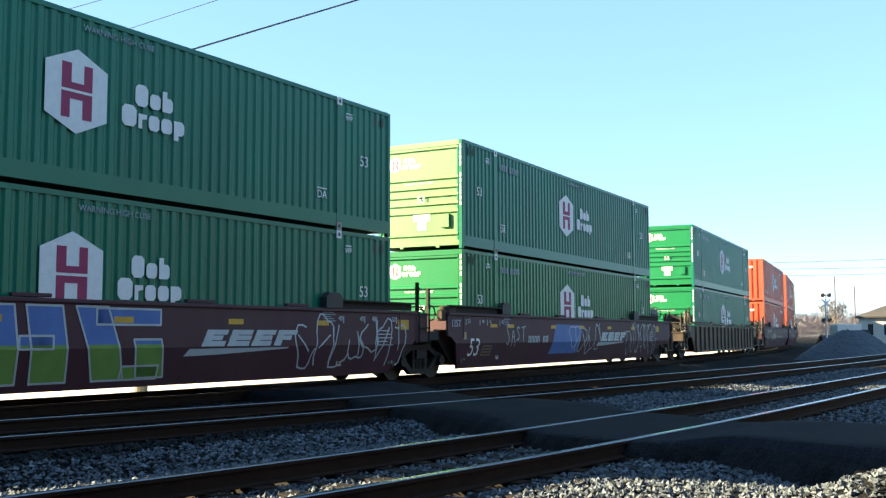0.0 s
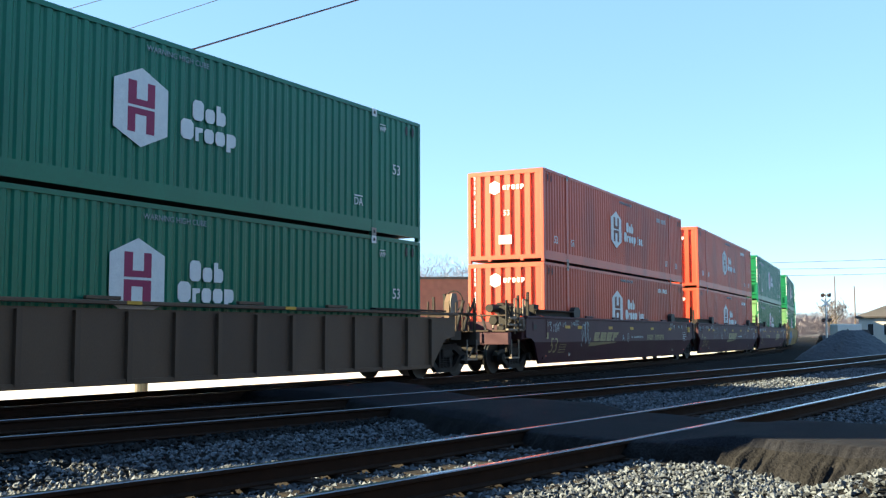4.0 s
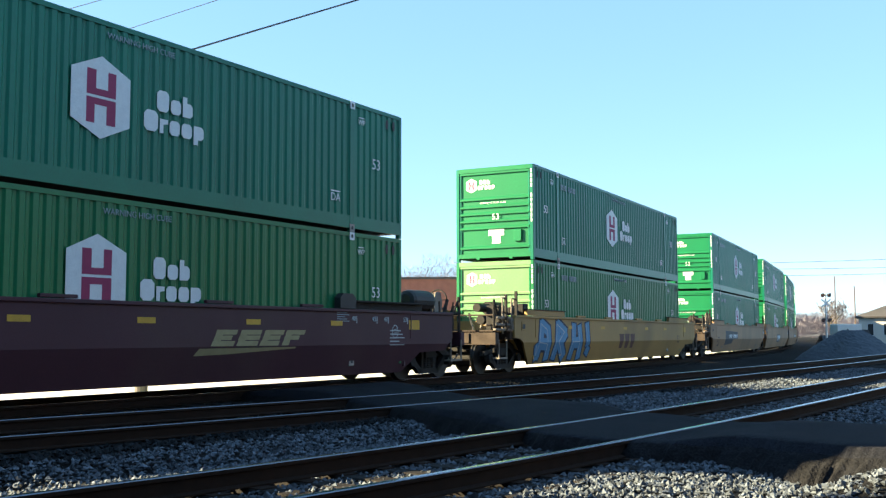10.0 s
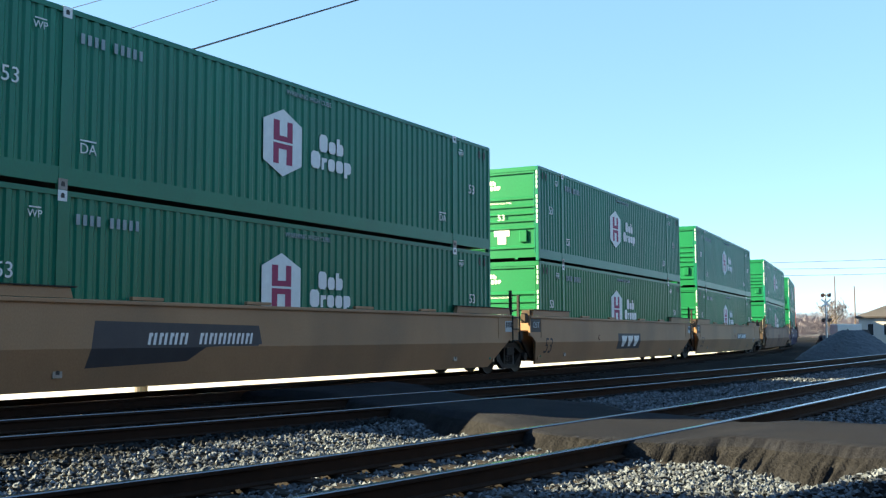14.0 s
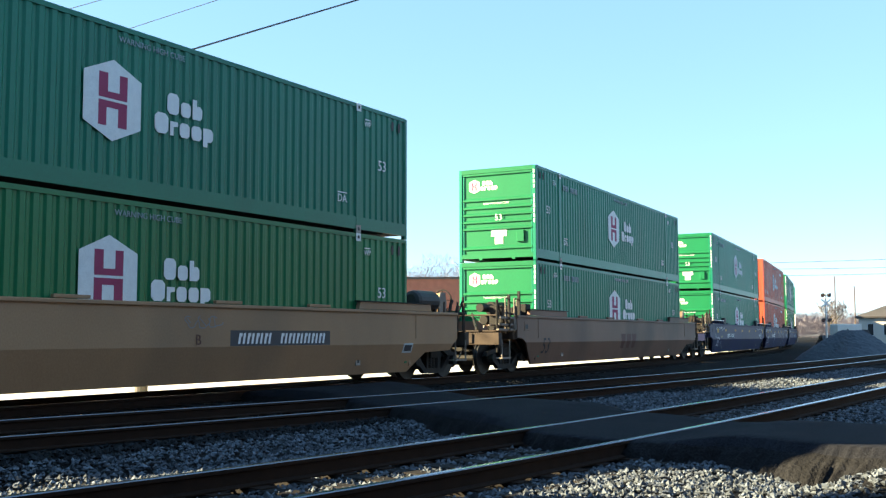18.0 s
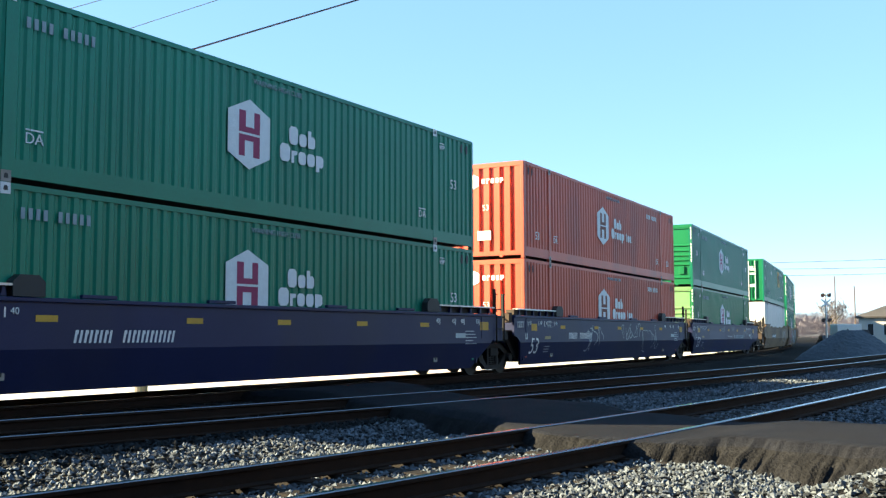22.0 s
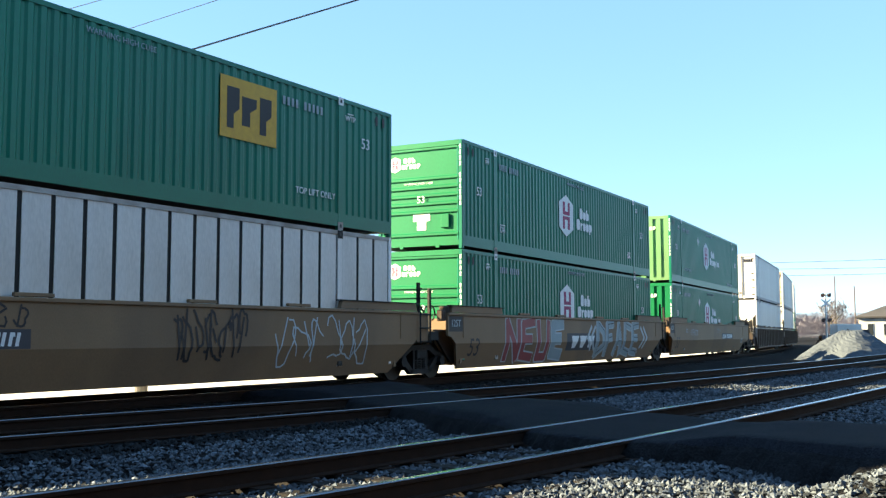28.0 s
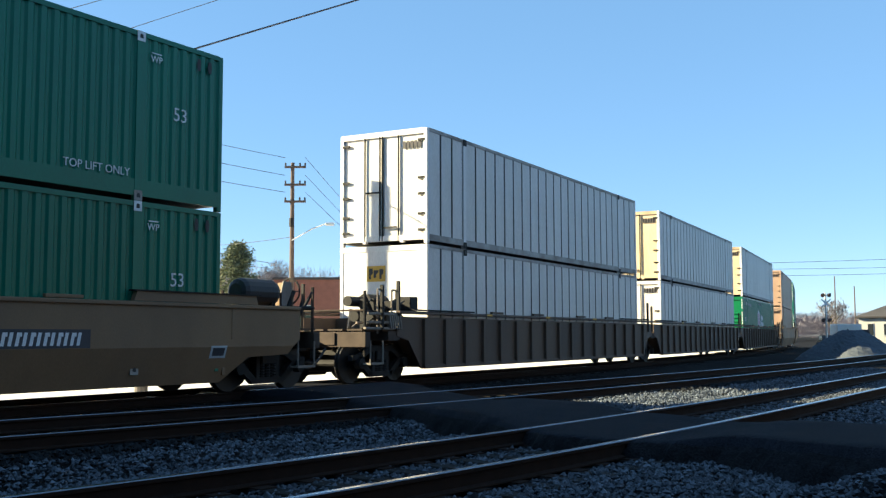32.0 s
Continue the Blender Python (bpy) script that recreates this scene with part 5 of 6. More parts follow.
def mark_cars():
    """What is painted and sprayed on each car's side."""
    for i, car in enumerate(CARS):
        style = CONSIST[i][2]
        if style == "ribbed":
            for x in (-5.0, -1.0, 3.0):
                piece("reflector", "rib_reflector", lambda bm: box(bm, -0.16, 0.16, -1.47, -1.463, 1.57, 1.63), "yellow", car, pose(x, 0, 0))
            continue
        ink = {"maroon": "straw", "tan": "darkspray", "umber": "darkspray", "yellow": "darkspray", "brown": "darkspray", "navy": "mark"}[style]
        if i == 6:
            painted_words(car, "53", 0.44, 7.4, 0.89, ink)
        else:
            painted_words(car, "53", 0.66, -7.62, 0.73, "mark" if i < 2 else ink)
        if style in ("tan", "umber", "brown") and i in (8, 9, 15, 16):
            paint_on(car, "dark_panel", [slab(-9.05, -8.32, 1.16, 1.55)], "darkspray", 0.003)
        if (i - 1) not in COUPLED:
            lettering("125T", 0.25, "mark" if style == "navy" else "palespray", car, pose(-8.7, -1.43, 1.36, 90, 0, 0))
        for x in REFLECTORS if style in ("maroon", "navy", "yellow") else ():
            paint_on(car, "reflector", [slab(x - 0.2, x + 0.2, 1.27, 1.37)], "yellow", 0.008, "yellow reflector strip")
        if style == "navy":
            paint_on(car, "reflector", [slab(-7.90, -7.48, 1.20, 1.40)], "yellow", 0.006)
        if style == "maroon":
            paint_on(car, "reflector", [slab(-6.72, -6.28, 1.28, 1.37)], "yellow", 0.006)
        if style in ("maroon", "navy", "yellow"):
            paint_on(car, "reflector", [slab(8.2, 8.65, 1.2, 1.42)], "yellow", 0.006)
        pale = "mark" if style == "navy" else "palespray"
        for x, text in ((5.98, "40"), (6.75, "45"), (7.2, "48"), (8.0, "53")) if style in ("maroon", "navy") else ():
            for k in (-1, 1):
                lettering(text, 0.15, pale, car, pose(k * x + 0.02, -1.432, 1.42, 90, 0, 0))
                paint_on(car, "load_mark", [slab(k * x + 0.14 * k - 0.015, k * x + 0.14 * k + 0.015, 1.33, 1.48)], pale, 0.004)
        for k in range(5) if style in ("maroon", "navy") else ():
            paint_on(car, "stencil_line", [slab(7.4, 8.0 - 0.07 * (k % 2) - 0.15 * (k % 3 == 1), 0.84 + 0.08 * k, 0.862 + 0.08 * k)], "palespray", 0.004)
        if style == "maroon":
            x0 = {0: 1.69, 1: 1.72, 3: -4.33, 4: -1.41, 5: 1.45}[i]
            railway_mark(car, x0, x0 + 2.9, "palespray" if i < 2 else "straw")
            if i in (3, 5):
                n0 = 2.1 if i == 3 else -5.2
                number_row(car, n0, n0 + 2.34, 0.99, 0.20, 11, "straw")
            if i in (3, 4):
                a, b = (0.1, 1.55) if i == 3 else (1.76, 3.23)
                number_row(car, a, b, 1.0, 0.07, 14, "palespray", 0.005, 2)
                lettering("A" if i == 3 else "C", 0.30, "palespray", car, pose(-0.89 if i == 3 else -3.18, -1.43, 0.97, 90, 0, 0))
            if i in (3, 5):
                rx, rz = (-0.29, 0.98) if i == 3 else (7.61, 1.15)
                ring = [(0.12 * math.cos(a / 5 * math.pi), 0.15 * math.sin(a / 5 * math.pi)) for a in range(11)]
                paint_on(car, "stencil_ring", stroke([(rx + u, rz + v) for u, v in ring], 0.02) + stroke([(rx - 0.06, rz + 0.05), (rx + 0.06, rz + 0.05)], 0.015) + stroke([(rx - 0.06, rz - 0.03), (rx + 0.06, rz - 0.03)], 0.015), "palespray")
            for k in range(5):
                for side in (-1, 1):
                    paint_on(car, "stencil_line", [slab(side * 5.63 - 0.22, side * 5.63 + 0.22 - 0.08 * (k % 3), 1.36 + 0.045 * k, 1.376 + 0.045 * k)], "skygrey", 0.004)
            paint_on(car, "sticker", [slab(-8.28, -8.12, 0.96, 1.15)], "straw", 0.006, "small faded yellow sticker")
            paint_on(car, "stencil_box", [q for z in (0.54, 0.62, 0.70, 0.78) for q in stroke([(-7.12, z), (-6.6, z)], 0.02)] + [q for x in (-7.12, -6.6) for q in stroke([(x, 0.54), (x, 0.78)], 0.02)], "straw", 0.004)
        if style == "navy":
            paint_on(car, "stencil_line", [slab(6.9, 7.4, 1.0, 1.12)], "palespray")
            paint_on(car, "sticker", [slab(-8.35, -8.19, 0.95, 1.13)], "palespray", 0.006, "small pale sticker")
            paint_on(car, "notice_plate", [slab(-6.88, -6.42, 0.95, 1.04)], "straw", 0.006, "small straw-coloured notice")
            for k in range(5):
                paint_on(car, "stencil_line", [slab(-6.66, -6.28 - 0.07 * (k % 3), 1.31 + 0.042 * k, 1.326 + 0.042 * k)], "palespray", 0.004)
            paint_on(car, "stencil_box", [q for z in (0.57, 0.65, 0.73) for q in stroke([(-6.83, z), (-6.44, z)], 0.02)], "palespray", 0.004)
            if i != 13:
                number_row(car, -4.9, -2.76, 1.05, 0.20, 11, "mark")
            else:
                paint_on(car, "paint_patch", [slab(-5.11, -1.0, 0.87, 1.29)], "navypatch", 0.004, "paler blue overpainted patch")
                number_row(car, -0.12, 1.18, 1.0, 0.06, 10, "palespray", 0.005, 2)
                lettering("A", 0.28, "mark", car, pose(1.88, -1.43, 0.99, 90, 0, 0))
                paint_on(car, "stencil_ring", stroke([(1.49 + 0.11 * math.cos(a / 5 * math.pi), 1.0 + 0.14 * math.sin(a / 5 * math.pi)) for a in range(11)], 0.02), "palespray")
                number_row(car, 2.25, 4.95, 0.99, 0.19, 11, "skygrey")
                tag(car, "VASZ", -1.97, -0.95, 1.22, 1.5, 0.03, "skygrey", 40)
                tag(car, "VAT", 1.02, 1.95, 1.25, 1.52, 0.03, "skygrey", 41)
                tag(car, "ESKZY", 4.81, 6.45, 0.98, 1.5, 0.03, "skygrey", 42)
        if i in (7, 9, 14, 16):
            x0 = {7: -4.6, 9: 1.94, 14: -4.65, 16: 2.1}[i]
            paint_on(car, "dark_patch", [slab(x0, x0 + 3.0, 0.87, 1.16)], "slate", 0.003, "dark painted patch")
            number_row(car, x0 + 0.2, x0 + 2.85, 1.01, 0.20, 11, "mark", 0.007)
        if i in (8, 9):
            lettering("C" if i == 8 else "B", 0.26, "fade", car, pose(CAR_LETTER[i], -1.43, 0.98, 90, 0, 0))
        if i == 7:
            paint_on(car, "dark_patch", [[(-5.6, 0.55), (-3.4, 0.62), (-3.0, 0.86), (-1.5, 0.90), (-1.6, 1.25), (-5.5, 1.3)]], "slate", 0.002)
        if i in (8, 15):
            x0 = -1.05 if i == 8 else -1.16
            paint_on(car, "dark_patch", [slab(x0, x0 + 2.66, 0.58, 1.13)], "slate", 0.003, "dark painted patch")
            for k in range(3):
                a = x0 + 0.35 + 0.72 * k
                polys = [[(a + 0.14, 0.66), (a + 0.40, 0.66), (a + 0.70, 1.05), (a + 0.06, 1.05)]]
                paint_on(car, "mark_block", polys, "mark", 0.007, "pale block on the dark patch")
        if i in (6, 10):
            for k in range(3):
                a = -0.54 + 0.64 * k
                polys = [[(a + 0.12, 0.60), (a + 0.42, 0.60), (a + 0.56, 1.12), (a, 1.12)]]
                paint_on(car, "mark_block", polys, "fade", 0.004, "faded dark block")
        if i == 0:
            blocks = [slab(-2.6, -1.75, 0.34, 1.52, -0.15), slab(-1.5, -0.85, 0.34, 1.52, -0.2), slab(-1.8, -1.2, 0.86, 1.06), slab(-0.35, 0.28, 0.34, 1.52, -0.45), slab(-0.4, 0.95, 1.24, 1.5), slab(0.55, 1.15, 0.36, 1.0, -0.18), slab(0.2, 1.0, 0.34, 0.56), slab(-3.6, -2.75, 0.34, 1.52, 0.2)]
            for b in blocks:
                lo, hi = cut(b, 0.92, False), cut(b, 0.92, True)
                if len(hi) > 2:
                    paint_on(car, "graffiti_shape", [hi], "bluepaint", 0.006, "blue spray-painted letter shape")
                if len(lo) > 2:
                    paint_on(car, "graffiti_shape", [lo], "greenspray", 0.006, "lime spray-painted letter shape")
                paint_on(car, "graffiti_line", stroke(b + b[:1], 0.035), "palespray", 0.009)
            paint_on(car, "graffiti_line", scrawl(1, 4.6, 8.5, 0.40, 1.5, 7, 0.035), "palespray", 0.008, "pale looping graffiti lines")
        if i == 1:
            paint_on(car, "graffiti_shape", [slab(-2.5, -0.2, 0.5, 1.4, 0.4)], "bluepaint", 0.004, "faded blue graffiti patch")
            paint_on(car, "graffiti_line", scrawl(2, -0.9, 2.0, 0.45, 1.5, 4, 0.035), "palespray", 0.008)
            paint_on(car, "graffiti_line", scrawl(3, 4.6, 8.3, 0.35, 1.5, 7, 0.03), "palespray", 0.008)
            tag(car, "SAST", -5.72, -4.34, 0.72, 1.42, 0.03, "palespray", 4)
            number_row(car, -4.21, -2.7, 0.95, 0.20, 7, "palespray")
        if i == 3:
            paint_on(car, "graffiti_line", scrawl(5, -5.2, -4.42, 0.72, 1.5, 3, 0.035), "skygrey", 0.008, "faded looping graffiti figure")
            tag(car, "STOP", -7.98, -7.2, 1.10, 1.48, 0.025, "palespray", 30)
        if i == 4:
            tag(car, "DEFOX CHO WAZWI", -5.34, -1.1, 0.90, 1.54, 0.020, "faintspray", 31)
            tag(car, "ASKLLY", 3.75, 5.45, 0.88, 1.52, 0.022, "faintspray", 32)
        if i == 6:
            sprayed(car, "PRHI", -8.15, 1.40, 0.40, 1.40, 0.36, "skyspray", "inkspray", 0.14, "palespray", -0.10)
        if i == 12:
            paint_on(car, "graffiti_line", scrawl(6, 0.45, 2.7, 0.92, 1.5, 5, 0.03), "palespray", 0.008)
            paint_on(car, "graffiti_line", scrawl(7, 2.9, 5.3, 0.42, 1.45, 3, 0.03), "palespray", 0.008)
            paint_on(car, "graffiti_line", scrawl(8, -3.6, -1.6, 0.5, 1.45, 3, 0.03), "palespray", 0.008)
        if i == 14:
            paint_on(car, "graffiti_line", scrawl(9, 1.15, 3.05, 0.62, 1.55, 8, 0.05), "darkspray", 0.008, "black scribbled graffiti")
            paint_on(car, "graffiti_line", scrawl(10, -4.2, -1.7, 1.18, 1.54, 7, 0.035), "darkspray", 0.008)
            paint_on(car, "graffiti_line", scrawl(11, 3.9, 7.0, 0.45, 1.5, 6, 0.035), "palespray", 0.008)
        if i == 15:
            sprayed(car, "NEU", -5.6, 1.08, 0.42, 1.45, 0.24, "redspray", "palespray")
            sprayed(car, "E", -2.3, 1.1, 0.46, 1.42, 0.30, "skygrey", "palespray")
            sprayed(car, "DFACE", 1.62, 0.94, 0.42, 1.46, 0.25, "skygrey", "palespray", 0.06, "darkspray", 0.09)
            for x, k in ((1.2, -1), (0.85, -1), (6.55, 1), (6.9, 1)):
                paint_on(car, "graffiti_line", stroke([(x - 0.2 * k, 1.35), (x + 0.2 * k, 0.98), (x - 0.2 * k, 0.60)], 0.12), "palespray", 0.008, "pale spray-painted chevron")
        if i == 7 or i == 8:
            paint_on(car, "notice_plate", [slab(8.68, 9.12, 1.16, 1.46)], "palespray", 0.005)
            for dx in (0.03, 0.16, 0.29):
                paint_on(car, "notice_line", [slab(8.68 + dx, 8.78 + dx, 1.28, 1.43)], "slate", 0.008)
        if i == 16:
            tag(car, "EFACE", -5.19, -3.55, 1.0, 1.36, 0.03, "palespray", 33)
            tag(car, "V", -6.2, -5.6, 0.95, 1.45, 0.03, "palespray", 34)
        if i in (9, 16):
            paint_on(car, "graffiti_line", scrawl(20 + i, 0.8, 1.68, 1.20, 1.42, 3, 0.016), "faintspray", 0.006)
            paint_on(car, "notice_plate", [slab(7.75, 8.15, 0.66, 0.88)], "palespray", 0.005)
            paint_on(car, "notice_plate", [slab(7.80, 8.10, 0.70, 0.84)], "slate", 0.008)


mark_cars()

# ================= beyond the train =================
def pole(name, x, y, z0, z1, r0, r1, material, label, lean=(0, 0)):
    t = thing(name, label, "pole", m=pose(x, y, z0))
    piece("shaft", (name, x), lambda bm: rod(bm, (0, 0, 0), (lean[0], lean[1], z1 - z0), r0, 14, r1), material, t, smooth=False)
    return t


def cable(pts, r, label="thin dark overhead cable", sag=0.0):
    """A hanging cable through points, each span sagging by its share."""
    verts, faces, line = [], [], []
    for p, q in zip(pts, pts[1:]):
        p, q = Vector(p), Vector(q)
        for i in range(16):
            u = i / 16
            line.append(p.lerp(q, u) - Vector((0, 0, 4 * sag * u * (1 - u))))
    line.append(Vector(pts[-1]))
    for k, p in enumerate(line):
        d = (line[min(k + 1, len(line) - 1)] - line[max(k - 1, 0)]).normalized()
        a = d.cross(Vector((0, 0, 1))).normalized()
        b = a.cross(d)
        for j in range(5):
            verts.append(p + (a * math.cos(j * 1.2566) + b * math.sin(j * 1.2566)) * r)
    for k in range(len(line) - 1):
        for j in range(5):
            i = (j + 1) % 5
            faces.append((k * 5 + j, k * 5 + i, (k + 1) * 5 + i, (k + 1) * 5 + j))
    ob = new("overhead_cable", raw_mesh("overhead_cable", verts, faces, "wire"))
    tagged(ob, label, "cable", "overhead cables")


def build_background():
    p = pole("utility_pole", -7.60, 26.0, -0.42, 7.27, 0.165, 0.135, "wood", "stout weathered wooden utility pole with a yellow box", (0.14, 0))
    piece("yellow_box", "yellow_box", lambda bm: (box(bm, -0.13, 0.13, -0.12, 0.12, 0, 0.46), bevelled(bm, 0.02)), "yellow", p, pose(0.36, -0.05, 2.92), "yellow metal box")
    for z in (2.9, 3.5):
        piece("strap", "pole_strap", lambda bm: disc(bm, (0, 0, 0), 2, 0.172, 0.04, 14), "galv", p, pose(0.06, 0, z))
    piece("insulator", "pole_insulator", lambda bm: (rod(bm, (-0.30, 0, 0), (0, 0, 0.0), 0.03, 8), rod(bm, (-0.30, 0, -0.35), (-0.26, 0, 0.06), 0.06, 8)), "black", p, pose(0.0, -0.1, 6.6))
    def drop(bm):
        pts = [(-0.25, 0, 7.30), (-0.32, 0, 7.25), (-0.26, 0, 7.0), (-0.22, 0, 6.75), (-0.26, 0, 6.55)]
        for a, b in zip(pts, pts[1:]):
            rod(bm, a, b, 0.018, 6)
    piece("drop_cable", "drop_cable", drop, "wire", p)
    q = pole("utility_pole", -8.86, 60, -0.42, 11.3, 0.17, 0.11, "darkwood", "tall dark utility pole with three crossarms and a street light")
    for z in (11.45, 10.4, 9.4):
        piece("crossarm", "crossarm", lambda bm: (box(bm, -0.45, 0.80, -0.06, 0.06, -0.06, 0.06)), "darkwood", q, pose(0, -0.1, z))
        for x in (-0.4, 0.45, 0.75):
            piece("insulator", "insulator", lambda bm: rod(bm, (0, 0, 0.05), (0, 0, 0.24), 0.05, 8), "steel", q, pose(x, -0.1, z))
    def lamp_arm(bm):
        pts = [(0, -0.1, 7.1), (1.2, -0.3, 7.75), (2.1, -0.5, 8.05)]
        for a, b in zip(pts, pts[1:]):
            rod(bm, a, b, 0.04, 8)
    piece("lamp_arm", "lamp_arm", lamp_arm, "galv", q)
    piece("lamp_head", "lamp_head", lambda bm: (box(bm, 2.0, 2.55, -0.62, -0.38, 7.93, 8.1), bevelled(bm, 0.04)), "galv", q)
    piece("pole_transformer", "pole_transformer", lambda bm: rod(bm, (0, -0.25, 7.9), (0, -0.25, 8.4), 0.14, 10), "steel", q)
    pole("thin_pole", -18.8, 70, -0.42, 7.7, 0.12, 0.09, "darkwood", "thin dark wooden pole beyond the lot")
    pole("thin_pole", -12.0, 82, -0.42, 7.4, 0.10, 0.08, "darkwood", "thin dark wooden pole beyond the lot")
    # cables
    cable([(-20.0, 28.7, 5.3), (-3.69, 44.0, 15.8), (14.0, 60.0, 27.0)], 0.036, "thick lashed overhead cable crossing above the train")
    cable([(-26.0, 50, 15.25), (-17.0, 50, 17.85), (-5.0, 50, 21.2)], 0.018)
    cable([(-26.0, 50, 12.9), (-11.2, 50, 17.83), (0.0, 50, 21.5)], 0.018)
    for z0, z1 in ((10.25, 11.6), (9.52, 10.55), (8.66, 9.55)):
        cable([(-22.0, 28.0, z0 - 0.1), (-9.3, 60, z1)], 0.016, sag=0.15)
        cable([(-8.1, 60, z1), (-2.0, 210, z1 - 0.5)], 0.016, sag=1.0)
    cable([(-18.1, 38.5, 6.0), (-16.9, 70.0, 7.05), (-15.7, 101, 8.1)], 0.024, sag=0.05)
    cable([(-18.1, 38.5, 5.55), (-16.9, 70.0, 6.55), (-15.7, 101, 7.6)], 0.018, sag=0.08)
    cable([(-18.8, 70.0, 7.2), (-8.86, 60.0, 6.9)], 0.016, sag=0.15)
    cable([(-13.0, 14.0, 4.4), (-7.85, 26.0, 7.0)], 0.022, sag=0.06)
    for x, h in ((30.0, 9.6), (66.0, 10.8)):
        pole("thin_pole", x, 120, -0.42, h, 0.14, 0.10, "darkwood", "dark wooden pole carrying the far cables")
    for z0, z1 in ((9.4, 10.5), (8.8, 9.3), (8.0, 8.6)):
        cable([(30.0, 119.9, z0), (66.0, 119.9, z1)], 0.022, sag=0.15)

    # buildings
    def house(name, x0, x1, y0, y1, h, wall, roof, label, rise=0.0, openings=(), yaw=0.0, hip=False):
        t = thing(name, label, "building", m=pose(x0, y0, -0.5, 0, 0, yaw))
        w, d = x1 - x0, y1 - y0
        piece("wall", (name, "front", x0), lambda bm: box(bm, 0, w, 0, 0.25, 0, h + 0.5), wall, t)
        piece("wall", (name, "back", x0), lambda bm: box(bm, 0, w, d - 0.25, d, 0, h + 0.5), wall, t)
        for x in (0.0, w - 0.25):
            piece("wall", (name, "side", x0), lambda bm: box(bm, 0, 0.25, 0.25, d - 0.25, 0, h + 0.5), wall, t, pose(x, 0, 0))
        if rise:
            def hipped(bm):
                e = [bm.verts.new((x, y, h + 0.45 + z)) for z in (0, 0.15) for x, y in ((-0.4, -0.4), (w + 0.4, -0.4), (w + 0.4, d + 0.4), (-0.4, d + 0.4))]
                r0, r1 = bm.verts.new((d * 0.35, d / 2, h + 0.6 + rise)), bm.verts.new((w - d * 0.35, d / 2, h + 0.6 + rise))
                for f in ((e[3], e[2], e[1], e[0]), (e[0], e[1], e[5], e[4]), (e[1], e[2], e[6], e[5]), (e[2], e[3], e[7], e[6]), (e[3], e[0], e[4], e[7]), (e[4], e[5], r1, r0), (e[5], e[6], r1), (e[6], e[7], r0, r1), (e[7], e[4], r0)):
                    bm.faces.new(f)
            def top(bm):
                if hip:
                    return hipped(bm)
                prism(bm, [(-0.4, h + 0.45), (d / 2, h + 0.5 + rise), (d + 0.4, h + 0.45), (d + 0.4, h + 0.60), (d / 2, h + 0.7 + rise), (-0.4, h + 0.60)], 0, -0.4, w + 0.4)
            piece("roof", (name, "roof", x0), top, roof, t)
        else:
            piece("roof", (name, "roof", x0), lambda bm: box(bm, -0.1, w + 0.1, -0.1, d + 0.1, h + 0.5, h + 0.68), roof, t)
        for a, b, z0, z1 in openings:
            o = piece("window", (name, a), lambda bm: box(bm, a, b, -0.05, 0.0, z0 + 0.5, z1 + 0.5), "galv", t)
            piece("pane", (name, a, 1), lambda bm: box(bm, a + 0.06, b - 0.06, -0.07, -0.045, z0 + 0.56, z1 + 0.44), "glass", o)
        return t
    house("low_building", -43.0, -24.2, 90, 104, 5.1, "stucco", "roof", "long low tan building with a flat dark roof", 0.0, [(3, 4.5, 1.2, 3.2), (8, 9.5, 1.2, 3.2), (13, 14.5, 1.2, 3.2)], 16)
    house("gabled_house", -52.0, -38.4, 84, 92, 4.6, "cream", "roof", "pale house with a grey gabled roof", 1.3)
    house("white_building", -23.9, -18.6, 84, 92, 4.5, "white", "galv", "plain white metal building")
    house("brick_building", -13.2, 2.0, 80, 92, 5.5, "brick", "roof", "red-brown brick building with a dark parapet", 0.0, [(2, 3, 1.5, 3.5), (6, 7, 1.5, 3.5)])
    house("white_shed", -15.6, -13.6, 83, 88, 4.5, "white", "galv", "small white shed beside the brick building")
    house("cream_building", 47.7, 61.3, 118, 130, 3.1, "cream", "roof", "cream building with a dark hipped roof", 1.9, [(0.9, 1.6, 1.0, 2.4), (2.6, 3.3, 1.0, 2.4), (4.3, 5.0, 1.0, 2.4), (6.0, 6.7, 1.0, 2.4), (9.0, 10.0, 0.9, 2.4)], -24, True)

    # yellow road sign
    sgn = thing("warning_sign", "yellow diamond road warning sign with black junction mark", "road sign", m=pose(-3.58, 45.0, -0.42, 0, 0, -26))
    piece("sign_post", "sign_post", lambda bm: rod(bm, (0, 0, 0), (0, 0, 3.9), 0.03, 8), "galv", sgn)
    piece("sign_plate", "sign_plate", lambda bm: prism(bm, [(0, -0.66), (0.67, 0), (0, 0.66), (-0.67, 0)], 1, -0.05, -0.035), "signyellow", sgn, pose(0, 0, 3.40))
    piece("sign_bar", "sign_bar_a", lambda bm: box(bm, -0.30, 0.12, -0.056, -0.051, 3.35, 3.45), "black", sgn)
    piece("sign_bar", "sign_bar_b", lambda bm: box(bm, -0.14, -0.05, -0.058, -0.052, 3.18, 3.62), "black", sgn)
    for k in range(6):
        piece("sign_tie", "sign_tie", lambda bm: box(bm, 0.14, 0.22, -0.056, -0.051, 0, 0.045), "black", sgn, pose(0, 0, 3.14 + 0.085 * k))
    piece("sign_arrow", "sign_arrow", lambda bm: prism(bm, [(0.27, -0.09), (0.42, 0), (0.27, 0.09)], 1, -0.056, -0.051), "black", sgn, pose(0, 0, 3.40))
    piece("lower_plate", "lower_plate", lambda bm: box(bm, -0.48, 0.48, -0.05, -0.035, 2.38, 2.72), "signyellow", sgn)
